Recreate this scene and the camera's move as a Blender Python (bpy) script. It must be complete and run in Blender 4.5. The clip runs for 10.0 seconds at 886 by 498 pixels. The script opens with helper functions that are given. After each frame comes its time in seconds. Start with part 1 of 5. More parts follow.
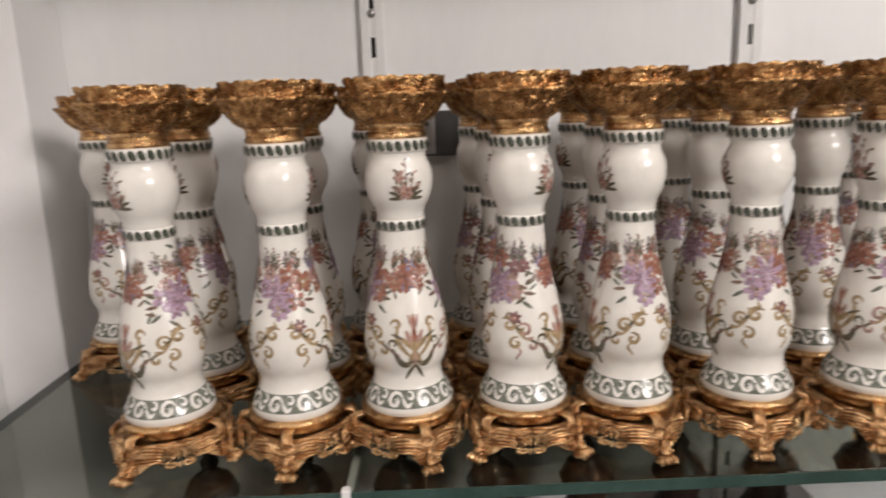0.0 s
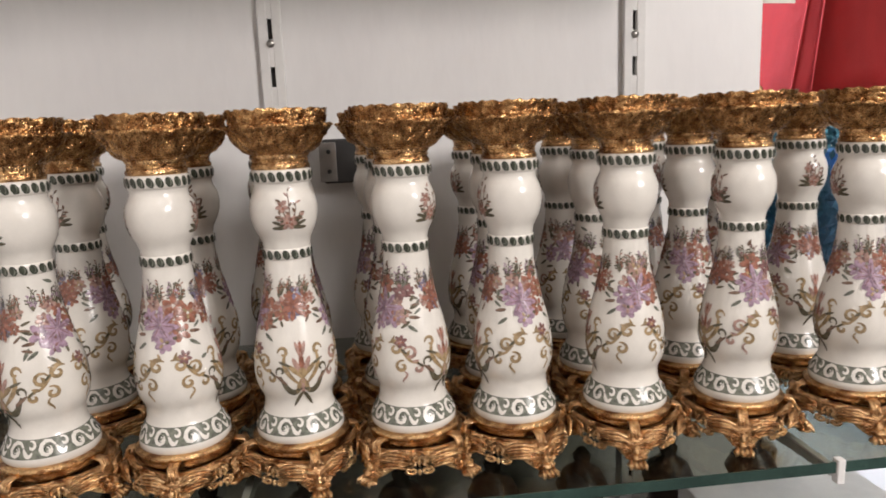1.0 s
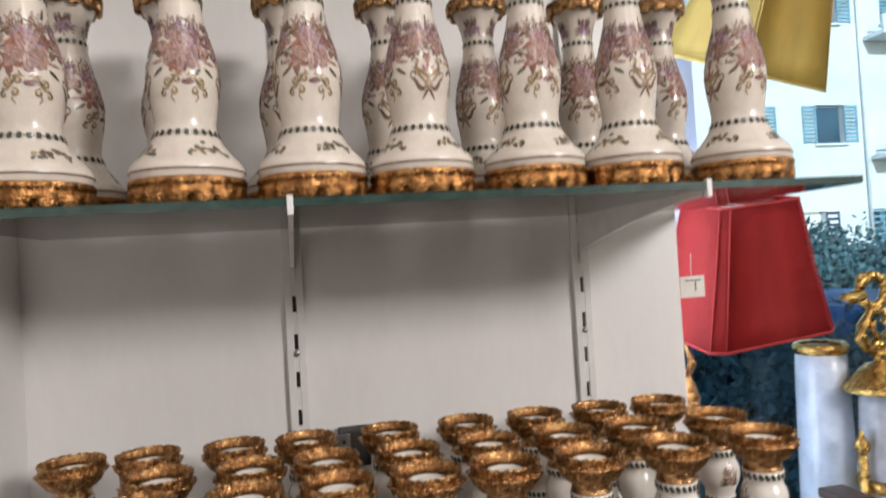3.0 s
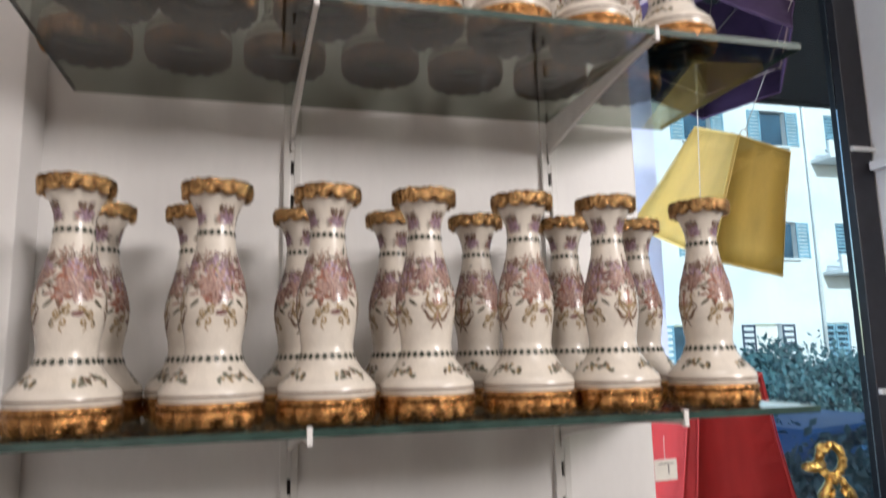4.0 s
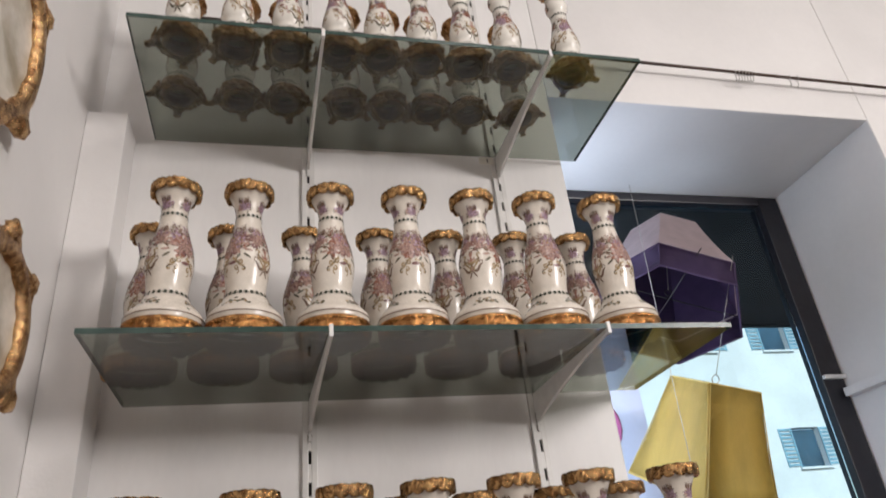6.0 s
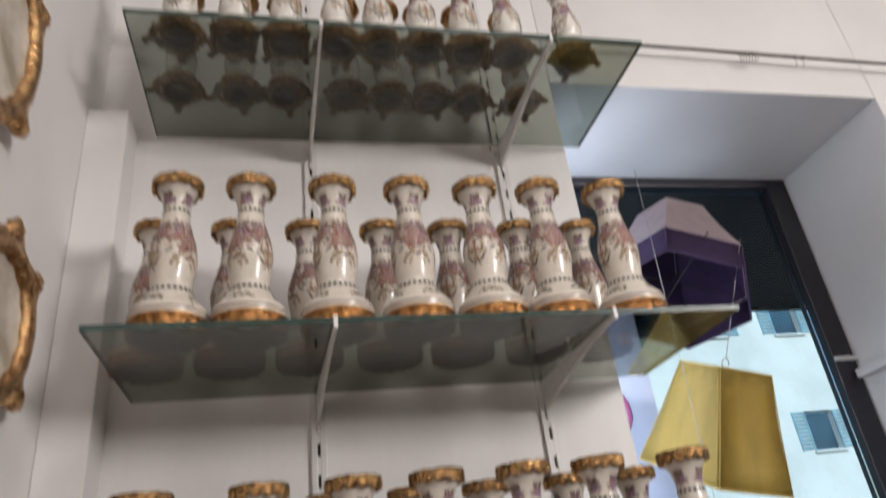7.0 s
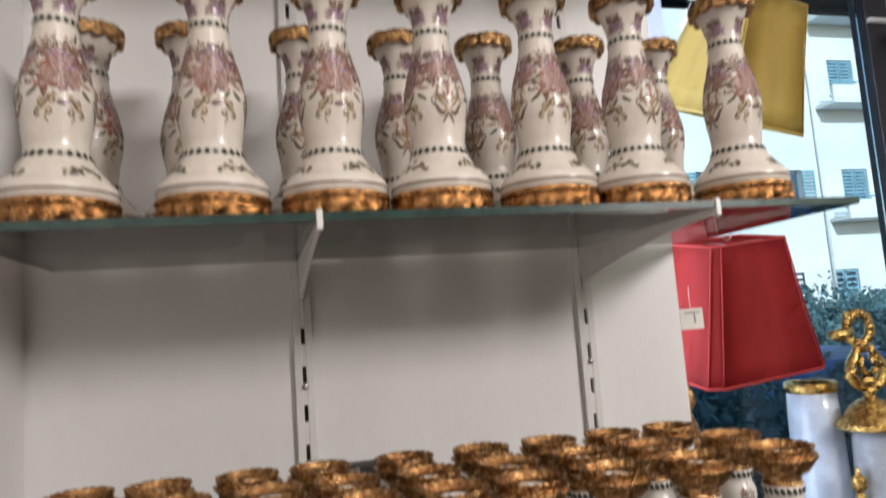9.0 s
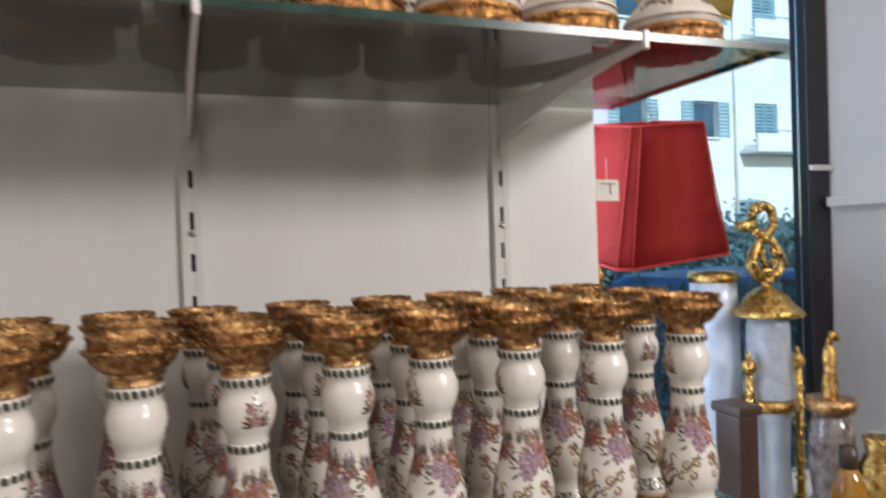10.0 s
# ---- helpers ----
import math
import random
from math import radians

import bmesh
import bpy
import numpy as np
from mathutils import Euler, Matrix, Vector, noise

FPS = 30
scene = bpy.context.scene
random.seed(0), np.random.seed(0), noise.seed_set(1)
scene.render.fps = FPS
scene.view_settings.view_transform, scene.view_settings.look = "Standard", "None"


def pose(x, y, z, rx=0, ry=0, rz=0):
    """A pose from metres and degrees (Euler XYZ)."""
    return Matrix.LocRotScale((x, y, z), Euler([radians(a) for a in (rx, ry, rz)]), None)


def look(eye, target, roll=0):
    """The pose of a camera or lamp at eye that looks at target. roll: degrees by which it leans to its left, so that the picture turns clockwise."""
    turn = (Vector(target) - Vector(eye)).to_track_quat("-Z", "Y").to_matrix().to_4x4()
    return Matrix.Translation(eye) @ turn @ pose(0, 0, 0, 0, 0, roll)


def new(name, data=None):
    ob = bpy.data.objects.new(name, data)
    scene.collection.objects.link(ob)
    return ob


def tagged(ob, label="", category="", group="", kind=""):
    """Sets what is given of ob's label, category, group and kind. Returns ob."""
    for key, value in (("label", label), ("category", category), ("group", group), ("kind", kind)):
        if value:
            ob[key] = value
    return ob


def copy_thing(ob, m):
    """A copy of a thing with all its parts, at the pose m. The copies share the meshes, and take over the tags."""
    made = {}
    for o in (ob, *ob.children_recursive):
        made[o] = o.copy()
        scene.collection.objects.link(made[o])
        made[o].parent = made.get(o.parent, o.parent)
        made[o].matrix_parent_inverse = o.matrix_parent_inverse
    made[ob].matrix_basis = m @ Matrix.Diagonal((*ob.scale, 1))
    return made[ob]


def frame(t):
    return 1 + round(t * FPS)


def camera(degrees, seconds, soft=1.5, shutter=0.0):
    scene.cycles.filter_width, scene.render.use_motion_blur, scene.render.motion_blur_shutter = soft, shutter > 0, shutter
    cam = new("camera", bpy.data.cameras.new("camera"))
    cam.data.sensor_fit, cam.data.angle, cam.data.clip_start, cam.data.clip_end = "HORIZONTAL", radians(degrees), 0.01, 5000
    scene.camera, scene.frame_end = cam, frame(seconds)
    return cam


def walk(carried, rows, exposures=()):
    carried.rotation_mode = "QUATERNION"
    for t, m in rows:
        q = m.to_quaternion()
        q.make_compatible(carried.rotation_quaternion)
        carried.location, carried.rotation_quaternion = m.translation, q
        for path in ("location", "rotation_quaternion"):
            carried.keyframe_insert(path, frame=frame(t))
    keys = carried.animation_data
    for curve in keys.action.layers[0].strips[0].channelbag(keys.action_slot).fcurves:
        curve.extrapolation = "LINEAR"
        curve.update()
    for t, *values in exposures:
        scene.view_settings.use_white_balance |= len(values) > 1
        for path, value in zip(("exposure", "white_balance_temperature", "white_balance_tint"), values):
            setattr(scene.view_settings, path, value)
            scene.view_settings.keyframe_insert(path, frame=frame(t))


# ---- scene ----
cam = camera(65.6, 10.0, soft=1.7, shutter=0.5)
PATH = [
    (0, (0.0566, -0.7688, 1.4562), (0.0815, 1.1878, 1.0427), -2.10),
    (0.5, (0.0647, -0.7704, 1.4612), (0.2755, 1.1752, 1.0484), -1.18),
    (1, (0.0883, -0.7837, 1.4600), (0.3089, 1.1719, 1.1036), -2.32),
    (1.5, (0.1034, -0.8004, 1.4700), (0.2856, 1.1604, 1.1208), -1.97),
    (2, (0.0839, -0.8238, 1.5029), (0.3579, 1.1535, 1.3791), -0.32),
    (2.5, (0.0547, -0.8856, 1.5847), (0.3684, 1.0896, 1.5834), -4.48),
    (3.8, (-0.0272, -0.9919, 1.7640), (0.4800, 0.9306, 1.9799), -0.86),
    (4, (-0.0326, -1.0048, 1.7901), (0.4606, 0.9093, 2.0952), -1.27),
    (4.5, (-0.0359, -1.0412, 1.8201), (0.4664, 0.8398, 2.2778), -2.62),
    (5, (-0.0479, -1.0943, 1.8275), (0.4615, 0.7325, 2.4624), -4.26),
    (5.5, (-0.0570, -1.1377, 1.8232), (0.4290, 0.6346, 2.6124), -5.01),
    (5.7, (-0.0608, -1.1541, 1.8183), (0.4244, 0.5786, 2.6915), -5.84),
    (6.8, (-0.0468, -1.2085, 1.8402), (0.3700, 0.4925, 2.8062), -6.34),
    (7, (-0.0503, -1.1715, 1.8207), (0.3958, 0.5528, 2.7306), -7.26),
    (7.5, (-0.0374, -1.1125, 1.7731), (0.4349, 0.6776, 2.5298), -6.75),
    (8, (-0.0277, -1.0620, 1.7199), (0.3890, 0.7772, 2.3860), -6.42),
    (8.5, (-0.0205, -1.0024, 1.6858), (0.4833, 0.8947, 2.0960), -5.80),
    (9, (-0.0321, -0.9352, 1.6165), (0.4455, 0.9940, 1.8404), -4.12),
    (9.5, (-0.0327, -0.9060, 1.5675), (0.5171, 1.0146, 1.6624), -1.78),
    (10, (-0.0012, -0.8744, 1.5360), (0.6848, 1.0041, 1.5066), -1.90),
]
walk(cam, [(t, look(eye, target, roll)) for t, eye, target, roll in PATH],
     exposures=[(0.0, 0.20), (1.5, 0.22), (2.0, 0.31), (2.5, 0.06), (4.5, 0.04), (5.0, 0.14), (5.5, -0.02), (7.0, -0.36), (7.5, -0.10), (8.0, -0.15), (8.5, -0.12), (9.0, -0.03), (10.0, -0.02)])

# ---- world, sun, lamps ----
world = bpy.data.worlds.new("world")
scene.world = world
world.use_nodes = True
wn, wl = world.node_tree.nodes, world.node_tree.links
sky = wn.new("ShaderNodeTexSky")
sky.sky_type, sky.sun_disc = "NISHITA", False
SUN_EL, SUN_AZ = radians(27), radians(192)
sky.sun_elevation, sky.sun_rotation = SUN_EL, SUN_AZ
wl.new(sky.outputs[0], wn["Background"].inputs[0])
wn["Background"].inputs[1].default_value = 0.15
sun_data = bpy.data.lights.new("sun", "SUN")
sun_data.energy, sun_data.angle, sun_data.color = 4.3, radians(0.5), (1.0, 0.95, 0.88)
sun = new("sun", sun_data)
sun_dir = Vector((math.sin(SUN_AZ) * math.cos(SUN_EL), math.cos(SUN_AZ) * math.cos(SUN_EL), math.sin(SUN_EL)))
sun.matrix_world = look(sun_dir * 60, (0, 0, 0))
scene.view_settings.exposure = 0.0

CEIL = 3.5
# unseen ceiling strip lights (second is added fill): centre, length along y, power
STRIPS = [((0.50, -1.95), 1.6, 15.0), ((2.5, -2.2), 1.6, 8.0)]
# added wide floodlight, unseen at the back of the shop, turned to the shelves
FLOOD, FLOOD_AIM = Vector((2.30, -3.00, 2.74)), Vector((0.25, 0.0, 1.78))
for (lx, ly), length, power in STRIPS:
    d = bpy.data.lights.new("strip_lamp", "AREA")
    d.shape, d.size, d.size_y, d.energy, d.color = "RECTANGLE", 0.22, length, power, (1.0, 0.935, 0.912)
    lamp = new("strip_lamp", d)
    lamp.matrix_world = Matrix.Translation((lx, ly, CEIL - 0.062))
d = bpy.data.lights.new("flood_lamp", "AREA")
d.shape, d.size, d.size_y, d.energy, d.color = "RECTANGLE", 0.80, 0.60, 86.0, (1.0, 0.935, 0.912)
lamp = new("flood_lamp", d)
lamp.matrix_world = look(FLOOD, FLOOD_AIM)


# added lamp at the opening's left side, standing for sky light on the reveal
d = bpy.data.lights.new("window_daylight", "AREA")
d.shape, d.size, d.size_y, d.energy, d.color = "RECTANGLE", 1.7, 0.34, 11.5, (0.68, 0.80, 1.0)
lamp = new("window_daylight", d)
lamp.matrix_world = look((0.575, 0.215, 1.95), (1.6, 0.10, 1.95), 90)


# ---- materials ----
def material(name, colour, rough=0.5, metal=0.0, var=0.08, scale=40.0, fine=400.0, bump=0.0, bump_scale=None, spec=0.5, coat=0.0, second=None, stretch=(1, 1, 1)):
    """Principled surface with variation at two scales and a fine relief."""
    m = bpy.data.materials.new(name)
    m.use_nodes = True
    n, l = m.node_tree.nodes, m.node_tree.links
    b = n["Principled BSDF"]
    tc = n.new("ShaderNodeTexCoord")
    mp = n.new("ShaderNodeMapping")
    mp.inputs["Scale"].default_value = stretch
    l.new(tc.outputs["Object"], mp.inputs[0])
    big, small = n.new("ShaderNodeTexNoise"), n.new("ShaderNodeTexNoise")
    for tex, s in ((big, scale), (small, fine)):
        tex.inputs["Scale"].default_value = s
        tex.inputs["Detail"].default_value = 4
        l.new(mp.outputs[0], tex.inputs["Vector"])
    mix = n.new("ShaderNodeMix")
    mix.data_type = "RGBA"
    dark = second or tuple(c * (1 - 2.2 * var) for c in colour)
    mix.inputs["A"].default_value = (*dark, 1)
    mix.inputs["B"].default_value = (*colour, 1)
    ramp = n.new("ShaderNodeMapRange")
    ramp.inputs["From Min"].default_value, ramp.inputs["From Max"].default_value = 0.36, 0.60
    l.new(big.outputs["Fac"], ramp.inputs["Value"])
    l.new(ramp.outputs[0], mix.inputs["Factor"])
    mix2 = n.new("ShaderNodeMix")
    mix2.data_type, mix2.blend_type = "RGBA", "MULTIPLY"
    mix2.inputs["Factor"].default_value = min(1.0, var * 2)
    l.new(mix.outputs["Result"], mix2.inputs["A"])
    l.new(small.outputs["Fac"], mix2.inputs["B"])
    l.new(mix2.outputs["Result"], b.inputs["Base Color"])
    rr = n.new("ShaderNodeMapRange")
    rr.inputs["To Min"].default_value, rr.inputs["To Max"].default_value = max(0.02, rough * 0.75), min(1, rough * 1.25)
    l.new(small.outputs["Fac"], rr.inputs["Value"])
    l.new(rr.outputs[0], b.inputs["Roughness"])
    b.inputs["Metallic"].default_value = metal
    b.inputs["Specular IOR Level"].default_value = spec
    b.inputs["Coat Weight"].default_value = coat
    b.inputs["Coat Roughness"].default_value = 0.06
    if bump:
        bt = n.new("ShaderNodeTexNoise")
        bt.inputs["Scale"].default_value = bump_scale or fine
        bt.inputs["Detail"].default_value = 3
        l.new(mp.outputs[0], bt.inputs["Vector"])
        bp = n.new("ShaderNodeBump")
        bp.inputs["Strength"].default_value, bp.inputs["Distance"].default_value = bump, 0.002
        l.new(bt.outputs["Fac"], bp.inputs["Height"])
        l.new(bp.outputs[0], b.inputs["Normal"])
    return m


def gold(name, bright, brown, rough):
    """Gilt resin: bright on the raised parts, brown in the hollows."""
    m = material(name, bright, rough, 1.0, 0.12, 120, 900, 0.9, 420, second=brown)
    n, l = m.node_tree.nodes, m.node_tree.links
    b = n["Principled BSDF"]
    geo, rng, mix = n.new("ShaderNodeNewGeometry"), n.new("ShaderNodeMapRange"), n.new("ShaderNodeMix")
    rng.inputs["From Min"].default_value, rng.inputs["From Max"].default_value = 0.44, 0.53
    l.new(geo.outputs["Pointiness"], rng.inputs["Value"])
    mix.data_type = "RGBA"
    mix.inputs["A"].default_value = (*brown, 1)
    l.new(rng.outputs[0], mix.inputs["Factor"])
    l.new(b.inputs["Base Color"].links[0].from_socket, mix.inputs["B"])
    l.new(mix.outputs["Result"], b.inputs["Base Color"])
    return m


def glass(name, tint, rough=0.0):
    m = bpy.data.materials.new(name)
    m.use_nodes = True
    n, l = m.node_tree.nodes, m.node_tree.links
    b = n["Principled BSDF"]
    b.inputs["Base Color"].default_value = (*tint, 1)
    b.inputs["Transmission Weight"].default_value = 1.0
    b.inputs["IOR"].default_value = 1.46 if rough or tint[0] > 0.9 else 1.3
    b.inputs["Roughness"].default_value = rough
    return m


def sheet_glass(name, tint):
    """Flat clear sheet: tinted see-through with a polished surface that shines at a flat angle."""
    m = bpy.data.materials.new(name)
    m.use_nodes = True
    n, l = m.node_tree.nodes, m.node_tree.links
    n.remove(n["Principled BSDF"])
    clear, shine, mix = n.new("ShaderNodeBsdfTransparent"), n.new("ShaderNodeBsdfGlossy"), n.new("ShaderNodeMixShader")
    clear.inputs["Color"].default_value = (*tint, 1)
    shine.inputs["Roughness"].default_value = 0.015
    lw, pw, rg = n.new("ShaderNodeLayerWeight"), n.new("ShaderNodeMath"), n.new("ShaderNodeMapRange")
    lw.inputs["Blend"].default_value = 0.5
    pw.operation = "POWER"
    pw.inputs[1].default_value = 5.0
    rg.inputs["To Min"].default_value, rg.inputs["To Max"].default_value = 0.04, 1.0
    l.new(lw.outputs["Facing"], pw.inputs[0])
    l.new(pw.outputs[0], rg.inputs["Value"])
    l.new(rg.outputs[0], mix.inputs[0])
    l.new(clear.outputs[0], mix.inputs[1])
    l.new(shine.outputs[0], mix.inputs[2])
    l.new(mix.outputs[0], n["Material Output"].inputs["Surface"])
    return m


M_wall = material("white_wall_paint", (0.80, 0.78, 0.765), 0.55, 0, 0.03, 3.0, 60, 0.12, 220)
M_panel = material("white_panel_paint", (0.84, 0.825, 0.81), 0.42, 0, 0.035, 5.0, 90, 0.08, 160, stretch=(1, 1, 0.35))
M_ceil = material("ceiling_paint", (0.82, 0.81, 0.79), 0.7, 0, 0.03, 3, 60, 0.1, 200)
# unseen walls and floor kept dark to cut bounce light on the shelves
M_far = material("low_bounce_wall", (0.13, 0.105, 0.09), 0.6, 0, 0.12, 3, 40, 0.1)
M_floor = material("floor_tile", (0.09, 0.075, 0.065), 0.3, 0, 0.1, 4, 60, 0.1)
M_steel = material("white_enamelled_steel", (0.78, 0.765, 0.74), 0.35, 0, 0.04, 30, 300, 0.06)
M_dark = material("black_and_slot_shade", (0.03, 0.027, 0.025), 0.6, 0, 0.1, 60)
M_zinc = material("zinc_steel", (0.52, 0.50, 0.47), 0.35, 0.9, 0.1, 60)
M_glass = sheet_glass("shelf_glass", (0.565, 0.590, 0.550))
M_edge = material("green_glass_edge", (0.045, 0.085, 0.072), 0.22, 0, 0.15, 30, 300)
M_pane = glass("window_pane_glass", (0.70, 0.90, 1.0))
M_china = material("cream_porcelain", (0.76, 0.725, 0.66), 0.22, 0, 0.03, 60, 700, 0.05, 300, coat=0.25)
M_china2 = material("ivory_porcelain", (0.72, 0.655, 0.57), 0.26, 0, 0.04, 60, 700, 0.05, 300, coat=0.2)
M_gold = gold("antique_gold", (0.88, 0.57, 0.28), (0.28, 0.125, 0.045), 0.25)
# feet and apron gold, lightened in colour for the light that falls there
M_gold_lit = gold("stand_gold_lit", (0.96, 0.66, 0.36), (0.44, 0.21, 0.08), 0.30)
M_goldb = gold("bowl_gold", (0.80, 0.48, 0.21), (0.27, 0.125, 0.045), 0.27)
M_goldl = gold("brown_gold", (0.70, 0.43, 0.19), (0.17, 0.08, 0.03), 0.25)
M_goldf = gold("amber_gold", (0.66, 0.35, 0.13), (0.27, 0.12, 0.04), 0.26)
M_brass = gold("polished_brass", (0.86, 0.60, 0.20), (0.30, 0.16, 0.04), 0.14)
M_green = material("green_enamel", (0.075, 0.085, 0.062), 0.25, 0, 0.2, 300, 900)
M_sage = material("sage_enamel", (0.235, 0.245, 0.195), 0.25, 0, 0.2, 300, 900)
M_leaf = material("olive_enamel", (0.17, 0.15, 0.10), 0.25, 0, 0.2, 300, 900)
M_ochre = material("ochre_enamel", (0.50, 0.36, 0.20), 0.25, 0, 0.2, 300, 900)
M_red = material("rust_red_enamel", (0.44, 0.19, 0.13), 0.25, 0, 0.2, 300, 900)
M_rose = material("rose_enamel", (0.56, 0.36, 0.30), 0.25, 0, 0.2, 300, 900)
M_mauve = material("mauve_enamel", (0.52, 0.36, 0.46), 0.25, 0, 0.2, 300, 900)
M_blue = material("blue_enamel", (0.30, 0.27, 0.38), 0.25, 0, 0.2, 300, 900)
M_plum = material("plum_enamel", (0.32, 0.17, 0.16), 0.25, 0, 0.2, 300, 900)
M_brown = material("brown_enamel", (0.27, 0.175, 0.125), 0.25, 0, 0.2, 300, 900)
PAINT = [M_green, M_sage, M_leaf, M_ochre, M_red, M_rose, M_mauve, M_blue, M_plum, M_brown, M_china]
GREEN, SAGE, LEAF, OCHRE, RED, ROSE, MAUVE, BLUE, PLUM, BROWN, CREAM = range(11)
M_redcloth = material("red_shade_fabric", (0.52, 0.048, 0.046), 0.75, 0, 0.06, 25, 500, 0.3, 900, stretch=(1, 1, 0.2))
M_yellowcloth = material("yellow_satin", (0.72, 0.56, 0.18), 0.42, 0, 0.07, 20, 500, 0.25, 700, stretch=(1, 1, 0.15))
M_purplecloth = material("purple_shade_fabric", (0.075, 0.042, 0.115), 0.7, 0, 0.08, 25, 500, 0.3, 900)
M_lilac = material("pale_lilac_fabric", (0.62, 0.52, 0.53), 0.7, 0, 0.05, 25, 500, 0.3, 900)
for m_cloth, share in ((M_redcloth, 0.40), (M_yellowcloth, 0.48), (M_lilac, 0.35), (M_purplecloth, 0.22)):
    n_, l_ = m_cloth.node_tree.nodes, m_cloth.node_tree.links
    b_, o_ = n_["Principled BSDF"], n_["Material Output"]
    tr, mx = n_.new("ShaderNodeBsdfTranslucent"), n_.new("ShaderNodeMixShader")
    l_.new(b_.inputs["Base Color"].links[0].from_socket, tr.inputs["Color"])
    mx.inputs[0].default_value = share
    l_.new(b_.outputs[0], mx.inputs[1])
    l_.new(tr.outputs[0], mx.inputs[2])
    l_.new(mx.outputs[0], o_.inputs["Surface"])
M_frame = material("dark_window_frame", (0.022, 0.020, 0.026), 0.35, 0, 0.1, 40, 300)
M_white = material("white_plastic", (0.78, 0.78, 0.76), 0.4, 0, 0.04, 40)
M_paper = material("price_tag_paper", (0.78, 0.75, 0.68), 0.7, 0, 0.04, 60)
M_ink = material("printed_ink", (0.10, 0.09, 0.09), 0.6, 0, 0.1, 60)
M_wood = material("dark_stained_wood", (0.075, 0.042, 0.030), 0.4, 0, 0.2, 12, 200, 0.2, 120, stretch=(1, 1, 0.1))
M_crystal = material("crystal_glass", (0.80, 0.86, 0.94), 0.16, 0, 0.06, 60, 300, 0.9, 150)
M_crystal.node_tree.nodes["Principled BSDF"].inputs["Transmission Weight"].default_value = 0.55
M_smoke = material("smoky_cut_crystal", (0.30, 0.27, 0.26), 0.14, 0, 0.25, 60, 300, 0.9, 120, coat=0.5, second=(0.12, 0.09, 0.08))
M_frost = material("pale_blue_opaline", (0.55, 0.64, 0.76), 0.3, 0, 0.08, 25, 300, 0.4, 120, coat=0.4)
M_cobalt = material("cobalt_porcelain", (0.018, 0.028, 0.085), 0.15, 0, 0.2, 40, 300, coat=0.5)
M_facade = material("pale_stucco", (0.74, 0.80, 0.84), 0.8, 0, 0.06, 0.5, 8, 0.2, 6)
M_shutter = material("grey_blue_shutter", (0.24, 0.47, 0.62), 0.6, 0, 0.12, 2, 30)
M_navy = material("navy_shutter", (0.05, 0.075, 0.13), 0.6, 0, 0.12, 2, 30)
M_darkpane = material("dark_far_pane", (0.06, 0.14, 0.22), 0.1, 0, 0.2, 1, 10)
M_canopy = material("dark_canopy", (0.010, 0.009, 0.013), 0.8, 0, 0.15, 3, 30)
M_leafy = material("tree_leaves", (0.085, 0.22, 0.26), 0.6, 0, 0.25, 2.0, 20)
M_bark = material("bark", (0.11, 0.085, 0.06), 0.85, 0, 0.2, 6, 60, 0.6, 40)
M_asphalt = material("asphalt", (0.055, 0.056, 0.06), 0.85, 0, 0.15, 1.5, 60, 0.4, 80)
M_paving = material("grey_paving", (0.15, 0.16, 0.17), 0.8, 0, 0.12, 2, 30, 0.3, 30)
M_carpaint = material("blue_car_paint", (0.03, 0.15, 0.36), 0.5, 0.0, 0.10, 2, 30, spec=0.08)
M_tyre = material("tyre_rubber", (0.02, 0.02, 0.02), 0.7, 0, 0.1, 20)
M_poster = material("pale_blue_poster", (0.52, 0.60, 0.78), 0.5, 0, 0.05, 4, 60)
M_pink = material("pink_print", (0.55, 0.16, 0.38), 0.5, 0, 0.08, 10, 60)
M_amber = material("amber_glass", (0.42, 0.20, 0.03), 0.08, 0, 0.1, 40, coat=0.6)
M_plate = material("painted_plate_glaze", (0.72, 0.66, 0.57), 0.12, 0, 0.12, 14, 90, coat=0.6, second=(0.42, 0.36, 0.27))


# ---- building blocks ----
def mesh_of(name, bm, mats, smooth=False, angle=None):
    me = bpy.data.meshes.new(name)
    bm.to_mesh(me)
    bm.free()
    for m in mats if isinstance(mats, (list, tuple)) else [mats]:
        me.materials.append(m)
    if smooth:
        me.polygons.foreach_set("use_smooth", [True] * len(me.polygons))
    return me


def part(name, bm, mats, parent=None, label="", smooth=False):
    ob = new(name, mesh_of(name, bm, mats, smooth) if isinstance(bm, bmesh.types.BMesh) else bm)
    if parent is not None:
        ob.parent = parent
    if label:
        ob["label"] = label
    if name in ("bouquet", "palmette", "sprig", "bead_band", "foot_border", "crown"):
        ob["kind"] = "stuff"
    return ob


def empty(name, m=None):
    ob = new(name)
    ob.empty_display_size = 0.05
    if m is not None:
        ob.matrix_basis = m
    return ob


def add_box(bm, lo, hi, bevel=0.0, mat=0):
    g = bmesh.new()
    bmesh.ops.create_cube(g, size=1)
    for v in g.verts:
        v.co = Vector([lo[i] + (v.co[i] + 0.5) * (hi[i] - lo[i]) for i in range(3)])
    if bevel:
        bmesh.ops.bevel(g, geom=g.edges[:], offset=bevel, segments=2, affect="EDGES", profile=0.6)
    merge(bm, g, mat)


def merge(bm, g, mat=0, m=None):
    idx = {}
    for v in g.verts:
        idx[v] = bm.verts.new(m @ v.co if m is not None else v.co)
    for f in g.faces:
        try:
            nf = bm.faces.new([idx[v] for v in f.verts])
            nf.material_index, nf.smooth = mat or f.material_index, f.smooth
        except ValueError:
            pass
    g.free()


